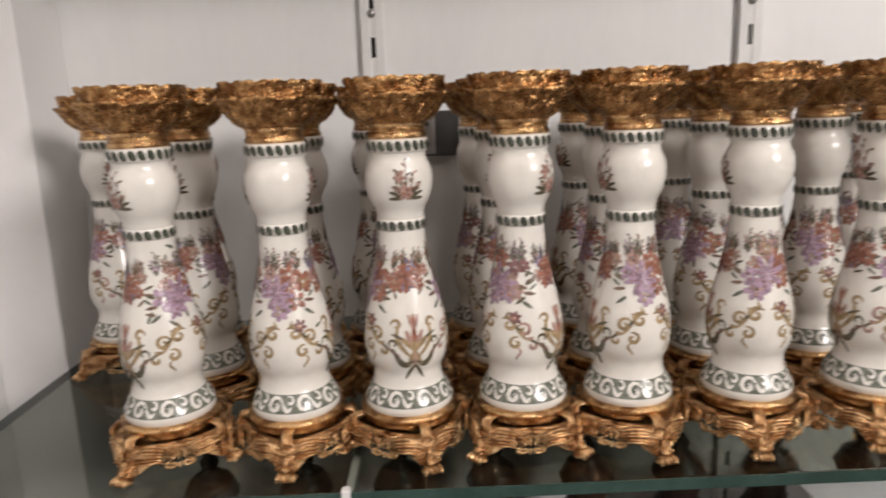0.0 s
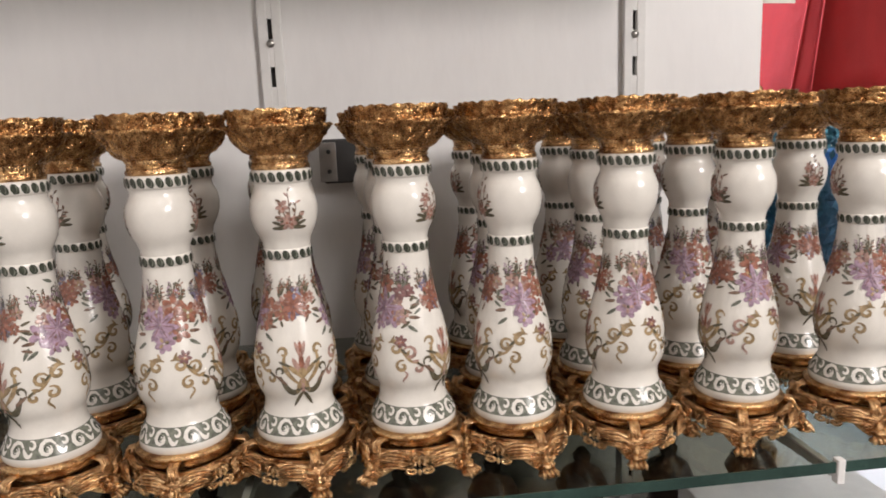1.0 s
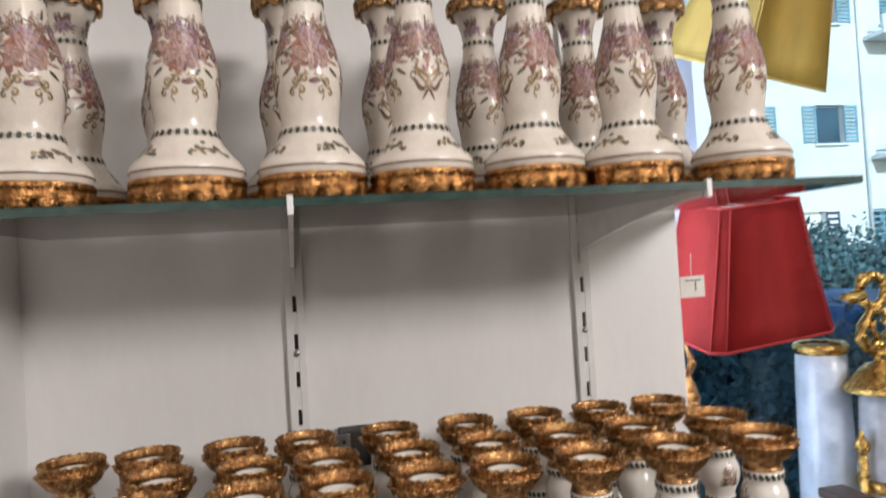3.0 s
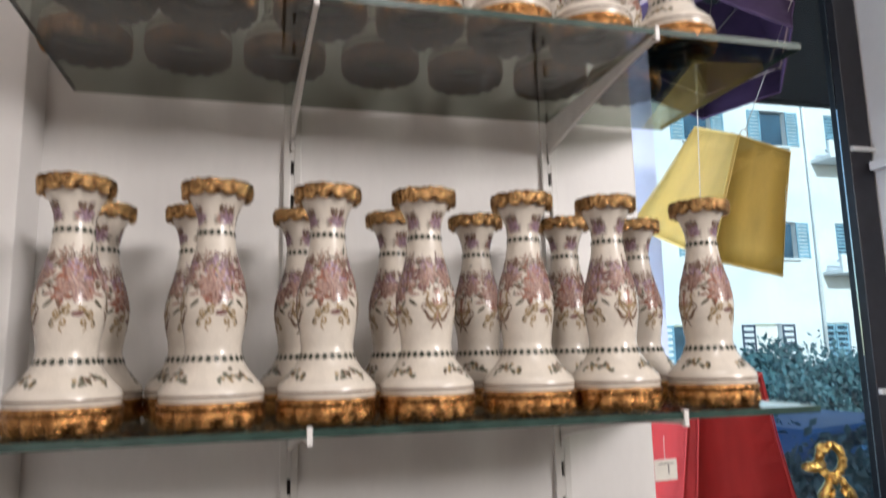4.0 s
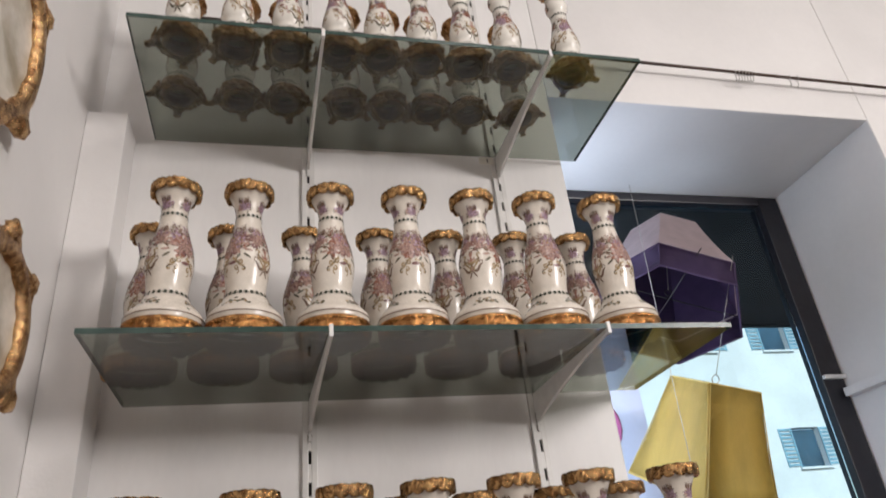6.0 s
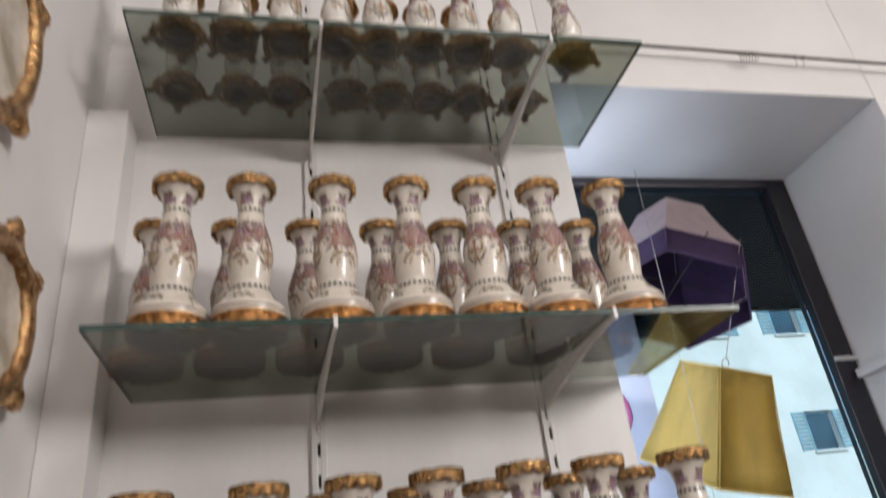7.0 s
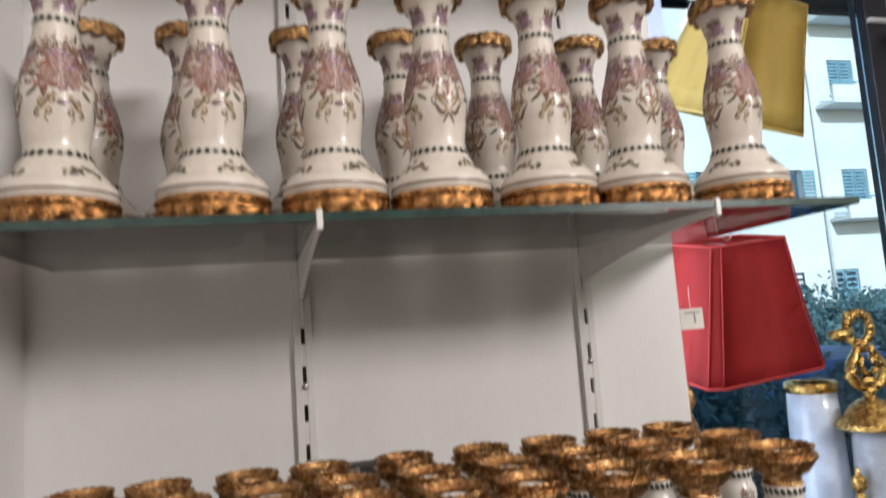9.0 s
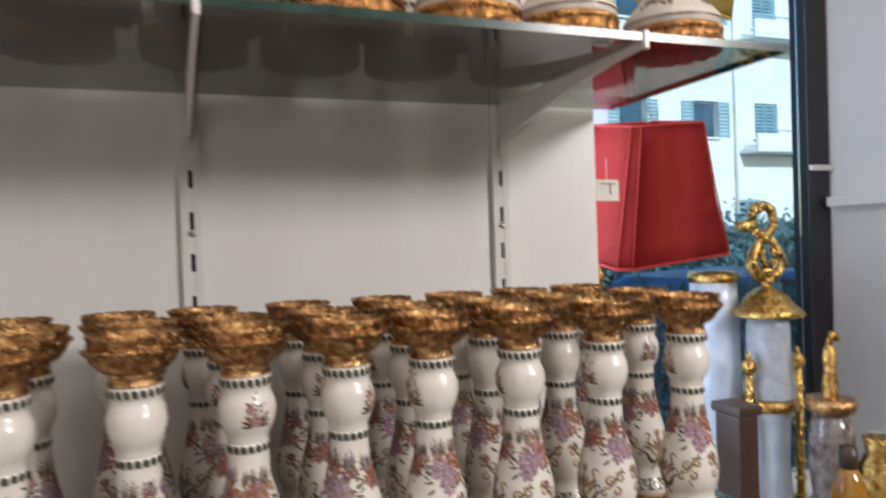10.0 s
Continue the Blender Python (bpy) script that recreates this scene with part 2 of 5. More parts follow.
def box(name, lo, hi, mat, bevel=0.0, parent=None, label=""):
    bm = bmesh.new()
    add_box(bm, lo, hi, bevel)
    return part(name, bm, mat, parent, label)


def structure(ob, label, category):
    return tagged(ob, label, category, kind="structure")


def lathe(profile, seg=32, shape=None, bm=None, close=False, centre=(0, 0), mat=0):
    """Turned surface; profile of (r, z); shape(r, z, angle, row) gives a point's own r, z."""
    bm = bm or bmesh.new()
    rows = []
    for i, (r, z) in enumerate(profile):
        row = []
        for k in range(seg):
            a = 2 * math.pi * k / seg
            rr, zz = shape(r, z, a, i) if shape else (r, z)
            row.append(bm.verts.new((centre[0] + rr * math.cos(a), centre[1] + rr * math.sin(a), zz)))
        rows.append(row)
    for i in range(len(rows) - 1):
        for k in range(seg):
            f = bm.faces.new((rows[i][k], rows[i][(k + 1) % seg], rows[i + 1][(k + 1) % seg], rows[i + 1][k]))
            f.smooth, f.material_index = True, mat
    if close:
        for row, flip in ((rows[0], True), (rows[-1], False)):
            f = bm.faces.new(row[::-1] if flip else row)
            f.smooth, f.material_index = True, mat
    return bm


def tube(bm, pts, radii, seg=8, mat=0):
    """Round bar along points, closed at its ends."""
    pts = [Vector(p) for p in pts]
    if not isinstance(radii, (list, tuple)):
        radii = [radii] * len(pts)
    rows, up = [], Vector((0.13, 0.31, 0.94))
    for i, p in enumerate(pts):
        t = (pts[min(i + 1, len(pts) - 1)] - pts[max(i - 1, 0)]).normalized()
        a = t.cross(up)
        if a.length < 0.05:
            a = t.cross(Vector((1, 0.2, 0)))
        a.normalize()
        b = t.cross(a)
        rows.append([bm.verts.new(p + (a * math.cos(2 * math.pi * k / seg) + b * math.sin(2 * math.pi * k / seg)) * radii[i]) for k in range(seg)])
    for i in range(len(rows) - 1):
        for k in range(seg):
            f = bm.faces.new((rows[i][k], rows[i][(k + 1) % seg], rows[i + 1][(k + 1) % seg], rows[i + 1][k]))
            f.smooth, f.material_index = True, mat
    for row in (rows[0][::-1], rows[-1]):
        f = bm.faces.new(row)
        f.material_index = mat
    return bm


def blob(bm, centre, size, mat=0, seg=10, rings=7, rough=0.0, freq=300):
    g = bmesh.new()
    bmesh.ops.create_uvsphere(g, u_segments=seg, v_segments=rings, radius=1)
    for v in g.verts:
        p = Vector([centre[i] + v.co[i] * size[i] for i in range(3)])
        if rough:
            p += v.normal * rough * noise.noise(p * freq)
        v.co = p
    for f in g.faces:
        f.smooth = True
    merge(bm, g, mat)


def smooth_profile(points, n):
    """Rounded run through (z, r) points."""
    z = np.array([p[0] for p in points]); r = np.array([p[1] for p in points])
    zz = np.linspace(z[0], z[-1], 400)
    rr = np.interp(zz, z, r)
    k = np.hanning(13); k /= k.sum()
    rr = np.convolve(np.pad(rr, 6, mode="edge"), k, "valid")
    q = np.linspace(z[0], z[-1], n)
    return [(float(np.interp(a, zz, rr)), float(a)) for a in q], zz, rr


# ---- setting ----
FACE_L, EDGE_R, REVEAL_R, WIN_Y, SOFFIT = -0.40, 0.562, 1.488, 0.412, 2.882
RX, RY = 3.8, -3.6

structure(box("floor", (FACE_L - 0.2, RY - 0.2, -0.1), (RX + 0.2, 0.5, 0.0), M_floor), "unseen brown stone-tiled shop floor, darkened to cut bounce light", "floor")
structure(box("wall_north", (FACE_L - 0.2, 0.0, 0.0), (EDGE_R, WIN_Y + 0.05, CEIL), M_panel, 0.003), "white painted wall panel behind the glass shelves", "wall")
structure(box("wall_west", (FACE_L - 0.2, RY, 0.0), (FACE_L, -0.0005, CEIL), M_wall), "white painted side wall with hanging plates", "wall")
structure(box("wall_south", (FACE_L - 0.2, RY - 0.2, 0.0), (RX + 0.2, RY, CEIL), M_far), "unseen rear shop wall, dull brown to cut bounce light", "wall")
structure(box("wall_east", (RX, RY, 0.0), (RX + 0.2, 0.4, CEIL), M_far), "unseen far shop wall, dull brown to cut bounce light", "wall")
structure(box("wall_lintel", (EDGE_R + 0.0005, 0.0, SOFFIT), (REVEAL_R, WIN_Y + 0.05, CEIL), M_wall, 0.004), "white painted lintel over the shop window", "wall")
structure(box("wall_pier", (REVEAL_R + 0.0005, 0.0, 0.0), (RX, WIN_Y + 0.05, CEIL), M_wall, 0.004), "white painted pier beside the shop window", "wall")
structure(box("ceiling", (FACE_L - 0.2, RY - 0.2, CEIL), (RX + 0.2, 0.5, CEIL + 0.1), M_ceil), "white painted shop ceiling", "ceiling")
structure(box("wall_pilaster", (FACE_L + 0.0005, -0.085, 0.0), (-0.330, -0.0005, 2.690), M_wall, 0.002), "white painted pilaster beside the shelves", "wall")
structure(box("window_display_deck", (EDGE_R + 0.0005, 0.0, 0.0), (REVEAL_R - 0.0005, WIN_Y - 0.005, 0.94), M_wall, 0.004), "white painted window display deck", "deck")
for name, z in (("ledge_1", 2.245), ("ledge_2", 1.595)):
    structure(box(name, (REVEAL_R - 0.030, 0.002, z - 0.012), (REVEAL_R - 0.0005, WIN_Y - 0.03, z + 0.012), M_wall, 0.003), "white painted ledge on the window reveal", "ledge")

# window: dark frame, pale transoms, glass
win = structure(empty("window_1", pose(0, 0, 0)), "dark framed shop window looking on the street", "window")
for nm, lo, hi, mt in (
    ("window_frame", (1.414, WIN_Y - 0.02, 0.94), (REVEAL_R - 0.004, WIN_Y + 0.03, SOFFIT - 0.001), M_frame),
    ("window_frame", (EDGE_R + 0.002, WIN_Y - 0.02, SOFFIT - 0.03), (1.414, WIN_Y + 0.03, SOFFIT - 0.001), M_frame),
    ("transom", (1.414, WIN_Y - 0.032, 2.285), (REVEAL_R - 0.002, WIN_Y - 0.0205, 2.297), M_white),
    ("transom", (1.414, WIN_Y - 0.032, 1.672), (REVEAL_R - 0.002, WIN_Y - 0.0205, 1.686), M_white),
):
    part(nm, box("tmp", lo, hi, mt, 0.003).data, None, win)
for o in [o for o in scene.objects if o.name.startswith("tmp")]:
    bpy.data.objects.remove(o)
pane = box("pane", (EDGE_R + 0.004, WIN_Y + 0.004, 0.941), (1.413, WIN_Y + 0.010, SOFFIT - 0.031), M_pane, 0, win)
pane.visible_shadow = False

# unseen ceiling strip light fittings
def strip_light(x, y, length):
    t = empty("strip_light", pose(x, y, CEIL))
    box("housing", (-0.13, -length / 2 - 0.03, -0.035), (0.13, length / 2 + 0.03, -0.0005), M_white, 0.004, t)
    for e in (-1, 1):
        box("end_cap", (-0.03, e * (length / 2 + 0.015) - 0.012, -0.075), (0.03, e * (length / 2 + 0.015) + 0.012, -0.0352), M_white, 0.003, t)
    bm = bmesh.new()
    tube(bm, [(0, -length / 2, -0.050), (0, length / 2, -0.050)], 0.009, 12)
    part("tube", bm, M_white, t, "white fluorescent tube")
    return tagged(t, "unseen white ceiling strip light with fluorescent tube", "strip light", "ceiling strip lights")


for (lx, ly), length, _ in STRIPS:
    strip_light(lx, ly, length)
# housing and stem are made up to carry the added flood lamp
flood = empty("floodlight", look(FLOOD, FLOOD_AIM))
box("housing", (-0.45, -0.33, 0.012), (0.45, 0.33, 0.075), M_white, 0.008, flood)
for s_ in (-1, 1):
    box("frame_side", (s_ * 0.444 - 0.006, -0.33, -0.004), (s_ * 0.444 + 0.006, 0.33, 0.0118), M_white, 0.002, flood)
bm = bmesh.new()
up_ = flood.matrix_basis.inverted() @ Vector((FLOOD.x, FLOOD.y - 0.03, CEIL))
tube(bm, [(0, 0, 0.076), tuple(up_)], [0.014, 0.014], 10)
part("stem", bm, M_white, flood)
tagged(flood, "made-up white floodlight on a ceiling stem, out of view", "floodlight")


# ---- shelving ----
SHELF = {1: 1.223, 2: 1.724, 3: 2.165, 4: 2.692, 0: 0.84}
FRONT = {1: -0.383, 2: -0.332, 3: -0.332, 4: -0.332, 0: -0.384}
ENDS = {1: 0.583, 2: 0.582, 3: 0.608, 4: 0.590, 0: 0.583}
UP_X = (0.0, 0.404)


def upright(x):
    """Slotted steel channel screwed to the wall."""
    top = empty("shelf_upright", pose(x, 0, 0))
    bm = bmesh.new()
    for s in (-1, 1):
        add_box(bm, (s * 0.0075 - 0.0050, -0.008, 0.3), (s * 0.0075 + 0.0050, -0.0005, CEIL - 0.1), 0.0012)
    pitch, slot, z = 0.0498, 0.021, 0.3115
    while z < CEIL - 0.15:
        add_box(bm, (-0.0026, -0.0074, z + slot), (0.0026, -0.0008, z + pitch), 0)
        z += pitch
    part("channel", bm, M_steel, top)
    # near-black strip paints the shade seen through the slots
    box("slot_shadow_strip", (-0.0026, -0.0020, 0.31), (0.0026, -0.0004, CEIL - 0.12), M_dark, 0, top, "dark strip painting the shade in the slots")
    for zz in (1.552, 2.10, 2.65, 0.9):
        part("screw", lathe([(0.0001, -0.0), (0.0035, 0.0), (0.0042, -0.0016), (0.0042, -0.003)], 14), M_zinc, top, "small steel screw head").matrix_basis = pose(0, -0.0106, zz, 90)
    return tagged(top, "white slotted steel shelf upright fixed to the wall", "shelf upright", "shelf uprights")


for ux in UP_X:
    upright(ux)

TIPS = {0: (0.0, 0.404), 1: (-0.004, 0.400), 2: (0.008, 0.407), 3: (0.012, 0.406), 4: (0.010, 0.412)}


def bracket(x, z, tip, reach):
    """Tapered steel arm under a glass shelf."""
    top = empty("shelf_bracket", pose(x, 0, z))
    bm = bmesh.new()
    n, out = 9, []
    for i in range(n):
        t = i / (n - 1)
        out.append((tip * t, -0.009 - (reach - 0.012) * t, -0.0065, -0.0135 - 0.046 * (1 - t) ** 1.5))
    rows = []
    for px, py, zt, zb in out:
        rows.append([bm.verts.new((px - 0.0024, py, zt)), bm.verts.new((px + 0.0024, py, zt)), bm.verts.new((px + 0.0024, py, zb)), bm.verts.new((px - 0.0024, py, zb))])
    for a, b in zip(rows, rows[1:]):
        for k in range(4):
            bm.faces.new((a[k], b[k], b[(k + 1) % 4], a[(k + 1) % 4]))
    bm.faces.new(rows[0]), bm.faces.new(rows[-1][::-1])
    bmesh.ops.recalc_face_normals(bm, faces=bm.faces[:])
    part("arm", bm, M_steel, top)
    box("tip_clip", (tip - 0.0028, -reach - 0.006, -0.0155), (tip + 0.0028, -reach + 0.0005, 0.0022), M_steel, 0.001, top, "upturned steel tip")
    box("hook_plate", (-0.0024, -0.012, -0.075), (0.0024, -0.0082, -0.0068), M_steel, 0.0005, top)
    return tagged(top, "white tapered steel bracket carrying a glass shelf", "shelf bracket", "shelf brackets")


for k, z in SHELF.items():
    for ux, tip in zip(UP_X, TIPS[k]):
        bracket(ux, z, tip - ux, -FRONT[k] - 0.004)

for k, z in SHELF.items():
    x0, x1, y0, y1 = (-0.293, ENDS[k], FRONT[k], -0.014)
    top = empty("glass_shelf", pose(0, 0, z))
    b = box("sheet", (x0 + 0.0011, y0 + 0.0011, -0.0076), (x1 - 0.0011, y1, -0.0002), M_glass, 0, top)
    box("front_edge", (x0, y0, -0.0078), (x1, y0 + 0.001, -0.0001), M_edge, 0, top, "polished green glass edge")
    for ex in (x0, x1 - 0.001):
        box("end_edge", (ex, y0 + 0.0011, -0.0078), (ex + 0.001, y1, -0.0001), M_edge, 0, top, "polished green glass edge")
    tagged(top, "clear greenish glass shelf with polished edges", "glass shelf", "glass shelves")


# ---- painted porcelain ----
class Painter:
    """Enamel strokes laid on a turned surface: thin raised pieces that follow its curve."""

    def __init__(self, radius, lift=0.00035):
        self.radius, self.lift, self.bm = radius, lift, bmesh.new()

    def at(self, a, z, extra=0.0):
        r = self.radius(z, a) + self.lift + extra
        return Vector((r * math.cos(a), r * math.sin(a), z))

    def patch(self, a, z, outline, mat, extra=0.0):
        r = self.radius(z, a)
        vs = [self.bm.verts.new(self.at(a + u / r, z + v, extra)) for u, v in outline]
        mu, mv = sum(u for u, _ in outline) / len(outline), sum(v for _, v in outline) / len(outline)
        c = self.bm.verts.new(self.at(a + mu / r, z + mv, extra + 0.00012))
        for i in range(len(vs)):
            f = self.bm.faces.new((c, vs[i], vs[(i + 1) % len(vs)]))
            f.material_index, f.smooth = mat, True

    def petal(self, a, z, angle, length, width, mat, off=0.0, extra=0.0, point=False):
        ca, sa = math.cos(angle), math.sin(angle)
        pts = []
        n = 8
        for k in range(n):
            t = 2 * math.pi * k / n
            u = off + length * (0.5 - 0.5 * math.cos(t))
            w = 0.5 * width * math.sin(t) * (1.0 if not point else 0.8 + 0.2 * math.cos(t))
            pts.append((u * ca - w * sa, u * sa + w * ca))
        self.patch(a, z, pts, mat, extra)

    def stroke(self, a, z, pts, width, mat, extra=0.0):
        r = self.radius(z, a)
        n = len(pts)
        left, right = [], []
        for i, (u, v) in enumerate(pts):
            p, q = pts[max(i - 1, 0)], pts[min(i + 1, n - 1)]
            dx, dy = q[0] - p[0], q[1] - p[1]
            d = math.hypot(dx, dy) or 1
            w = 0.5 * width * (0.25 + 0.75 * math.sin(math.pi * min(1, (i + 0.6) / n)))
            left.append(self.bm.verts.new(self.at(a + (u - dy / d * w) / r, z + v + dx / d * w, extra)))
            right.append(self.bm.verts.new(self.at(a + (u + dy / d * w) / r, z + v - dx / d * w, extra)))
        for i in range(n - 1):
            f = self.bm.faces.new((left[i], right[i], right[i + 1], left[i + 1]))
            f.material_index, f.smooth = mat, True

    def spiral(self, a, z, start, turns, r0, r1, width, mat, hand=1, at=(0, 0)):
        n = 12
        pts = []
        for i in range(n):
            t = i / (n - 1)
            rad, ang = r0 + (r1 - r0) * t, start + hand * 2 * math.pi * turns * t
            pts.append((at[0] + rad * math.cos(ang), at[1] + rad * math.sin(ang)))
        self.stroke(a, z, pts, width, mat)

    def flower(self, a, z, size, mat, heart, rng, n=7):
        ph = rng.random() * 6
        for k in range(n):
            self.petal(a, z, ph + 2 * math.pi * k / n, size * rng.uniform(0.85, 1.1), size * 0.62, mat, size * 0.12, 0.0001 * (k % 2))
        for k in range(n // 2):
            self.petal(a, z, ph + 0.4 + 4 * math.pi * k / n, size * 0.5, size * 0.3, heart, size * 0.1, 0.0003)

    def sprig(self, a, z, height, rng, leaf, bud, spread=0.9):
        for k in range(5):
            ang = math.pi / 2 + (k - 2) * 0.42 * spread
            h = height * (1 - 0.16 * abs(k - 2)) * rng.uniform(0.85, 1.1)
            bend = 0.3 * h * (k - 2) / 2
            pts = [(t * h * math.cos(ang) + bend * t * t, t * h * math.sin(ang)) for t in (0, 0.25, 0.5, 0.75, 1.0)]
            self.stroke(a, z, pts, 0.0008, leaf)
            for t in (0.35, 0.6, 0.85, 1.0):
                u, v = t * h * math.cos(ang) + bend * t * t, t * h * math.sin(ang)
                s = rng.choice((-1, 1))
                r = self.radius(z, a)
                self.petal(a + u / r, z + v, ang + s * 0.8, height * 0.17, height * 0.07, bud if rng.random() < 0.45 else leaf, 0, 0.0001)

    def beads(self, z, count, size, mat, tall=1.0):
        """Band of separate dark oblong beads with a small pale bead between each two."""
        for k in range(count):
            a = 2 * math.pi * k / count
            h = size * tall * 0.5
            self.patch(a, z, [(-size * 0.30, -h * 0.8), (0, -h), (size * 0.30, -h * 0.8), (size * 0.34, 0), (size * 0.30, h * 0.8), (0, h), (-size * 0.30, h * 0.8), (-size * 0.34, 0)], mat, 0.0007)
            self.patch(a + math.pi / count, z, [(size * 0.13 * math.cos(t), size * 0.16 * math.sin(t)) for t in np.linspace(0, 2 * math.pi, 7)[:-1]], SAGE, 0.0004)


# column of the tall candlesticks (z from the shelf, radius)
A_PTS = [(0.046, 0.0275), (0.049, 0.0314), (0.054, 0.0308), (0.060, 0.0280), (0.0645, 0.0252), (0.0675, 0.0241), (0.0745, 0.0238), (0.0765, 0.0241), (0.0800, 0.0262), (0.0840, 0.0277), (0.091, 0.0288),
         (0.100, 0.0286), (0.110, 0.0275), (0.121, 0.0248), (0.132, 0.0218), (0.143, 0.0190), (0.155, 0.0170), (0.167, 0.0160), (0.176, 0.0156), (0.183, 0.0166),
         (0.190, 0.0205), (0.197, 0.0224), (0.204, 0.0228), (0.210, 0.0218), (0.215, 0.0190), (0.219, 0.0182), (0.223, 0.0196), (0.228, 0.0196), (0.231, 0.0178)]
A_ROWS, A_Z, A_R = smooth_profile(A_PTS, 58)


def a_lobe(z):
    return 0.035 * math.exp(-((z - 0.100) / 0.020) ** 2) + 0.02 * math.exp(-((z - 0.203) / 0.010) ** 2)


def a_radius(z, a):
    return float(np.interp(z, A_Z, A_R)) * (1 + a_lobe(z) * (abs(math.cos(2 * a)) - 0.55))


def bouquet(p, a0, rng, z, wide, tall, cols, leaves, size):
    """Loose bunch: a large lily, smaller blossoms round it, leaves and arching sprigs."""
    for _ in range(14):
        u, v = rng.gauss(0, wide * 0.70), z + rng.gauss(0, tall * 0.60)
        p.petal(a0 + u / p.radius(v, a0), v, rng.uniform(0, 6.28), size * rng.uniform(0.6, 1.1), size * 0.36, rng.choice(leaves), 0, 0, True)
    for k in range(9):
        r, t = math.sqrt((k + 1.2) / 10), k * 2.4 + rng.uniform(-0.4, 0.4)
        u, v = wide * 1.05 * r * math.cos(t), z + tall * 0.9 * r * math.sin(t)
        p.flower(a0 + u / p.radius(v, a0), v, size * rng.uniform(0.55, 0.95), cols[(k + 1) % len(cols)], rng.choice((ROSE, OCHRE, PLUM, RED)), rng, rng.choice((5, 6, 7)))
    u, v = wide * rng.uniform(-0.3, 0.3), z - tall * 0.15
    ph = rng.uniform(0, 1)
    al = a0 + u / p.radius(v, a0)
    for k in range(7):
        p.petal(al, v, ph + 2 * math.pi * k / 7, size * rng.uniform(1.25, 1.75), size * 0.50, cols[0], 0.0004, 0.0005 + 0.0001 * (k % 2))
        p.stroke(al, v, [(q * size * math.cos(ph + 2 * math.pi * k / 7), q * size * math.sin(ph + 2 * math.pi * k / 7)) for q in (0.2, 0.5, 0.8, 1.1)], size * 0.07, PLUM, 0.0008)
    p.flower(al, v, size * 0.40, ROSE, OCHRE, rng, 5)
    for s in (-1, -0.35, 0.5, 1):
        p.sprig(a0 + s * wide * 0.8 / p.radius(z, a0), z + tall * 0.6, size * 1.7, rng, leaves[0], rng.choice(cols), 0.7)
    for s in (-1, 1):
        for k in range(3):
            v = z - tall * (0.2 + 0.3 * k)
            p.petal(a0 + s * wide * 1.0 / p.radius(v, a0), v, math.pi / 2 - s * (1.2 + 0.5 * k), size * 1.05, size * 0.38, leaves[k % len(leaves)], 0, 0, True)


def garland(p, a0, rng, z, wide, cols):
    """Ribbon of leafy scrolls curling out and down under a bouquet."""
    for s in (-1, 1):
        for cx, cz, r0, st, turns, hand, col in ((0.36, -0.16, 0.27, 2.4, 1.15, -1, 0), (0.86, -0.34, 0.25, 2.8, 1.20, -1, 1), (0.58, -0.78, 0.22, 1.2, 1.10, 1, 0), (1.12, -0.88, 0.17, 2.0, 1.00, -1, 1)):
            start = st if s > 0 else math.pi - st
            p.spiral(a0, z, start, turns, wide * r0, wide * 0.05, 0.0026, cols[col], hand * s, (s * wide * cx, wide * cz))
        p.stroke(a0, z, [(s * wide * (0.10 + 1.05 * t), wide * (0.16 * math.sin(6.0 * t) - 0.62 * t)) for t in np.linspace(0, 1, 12)], 0.0022, cols[0])
        for k in range(6):
            t = 0.10 + 0.17 * k
            p.petal(a0 + s * wide * (0.10 + 1.05 * t) / p.radius(z, a0), z + wide * (0.16 * math.sin(6.0 * t) - 0.62 * t), math.pi / 2 - s * (0.5 + 0.9 * (k % 3)), 0.0052, 0.0022, cols[k % 3], 0, 0.0001, True)
        p.stroke(a0, z, [(s * wide * (0.66 + 0.08 * math.sin(5 * t)), -wide * (0.95 + 0.42 * t)) for t in np.linspace(0, 1, 7)], 0.0016, cols[1])


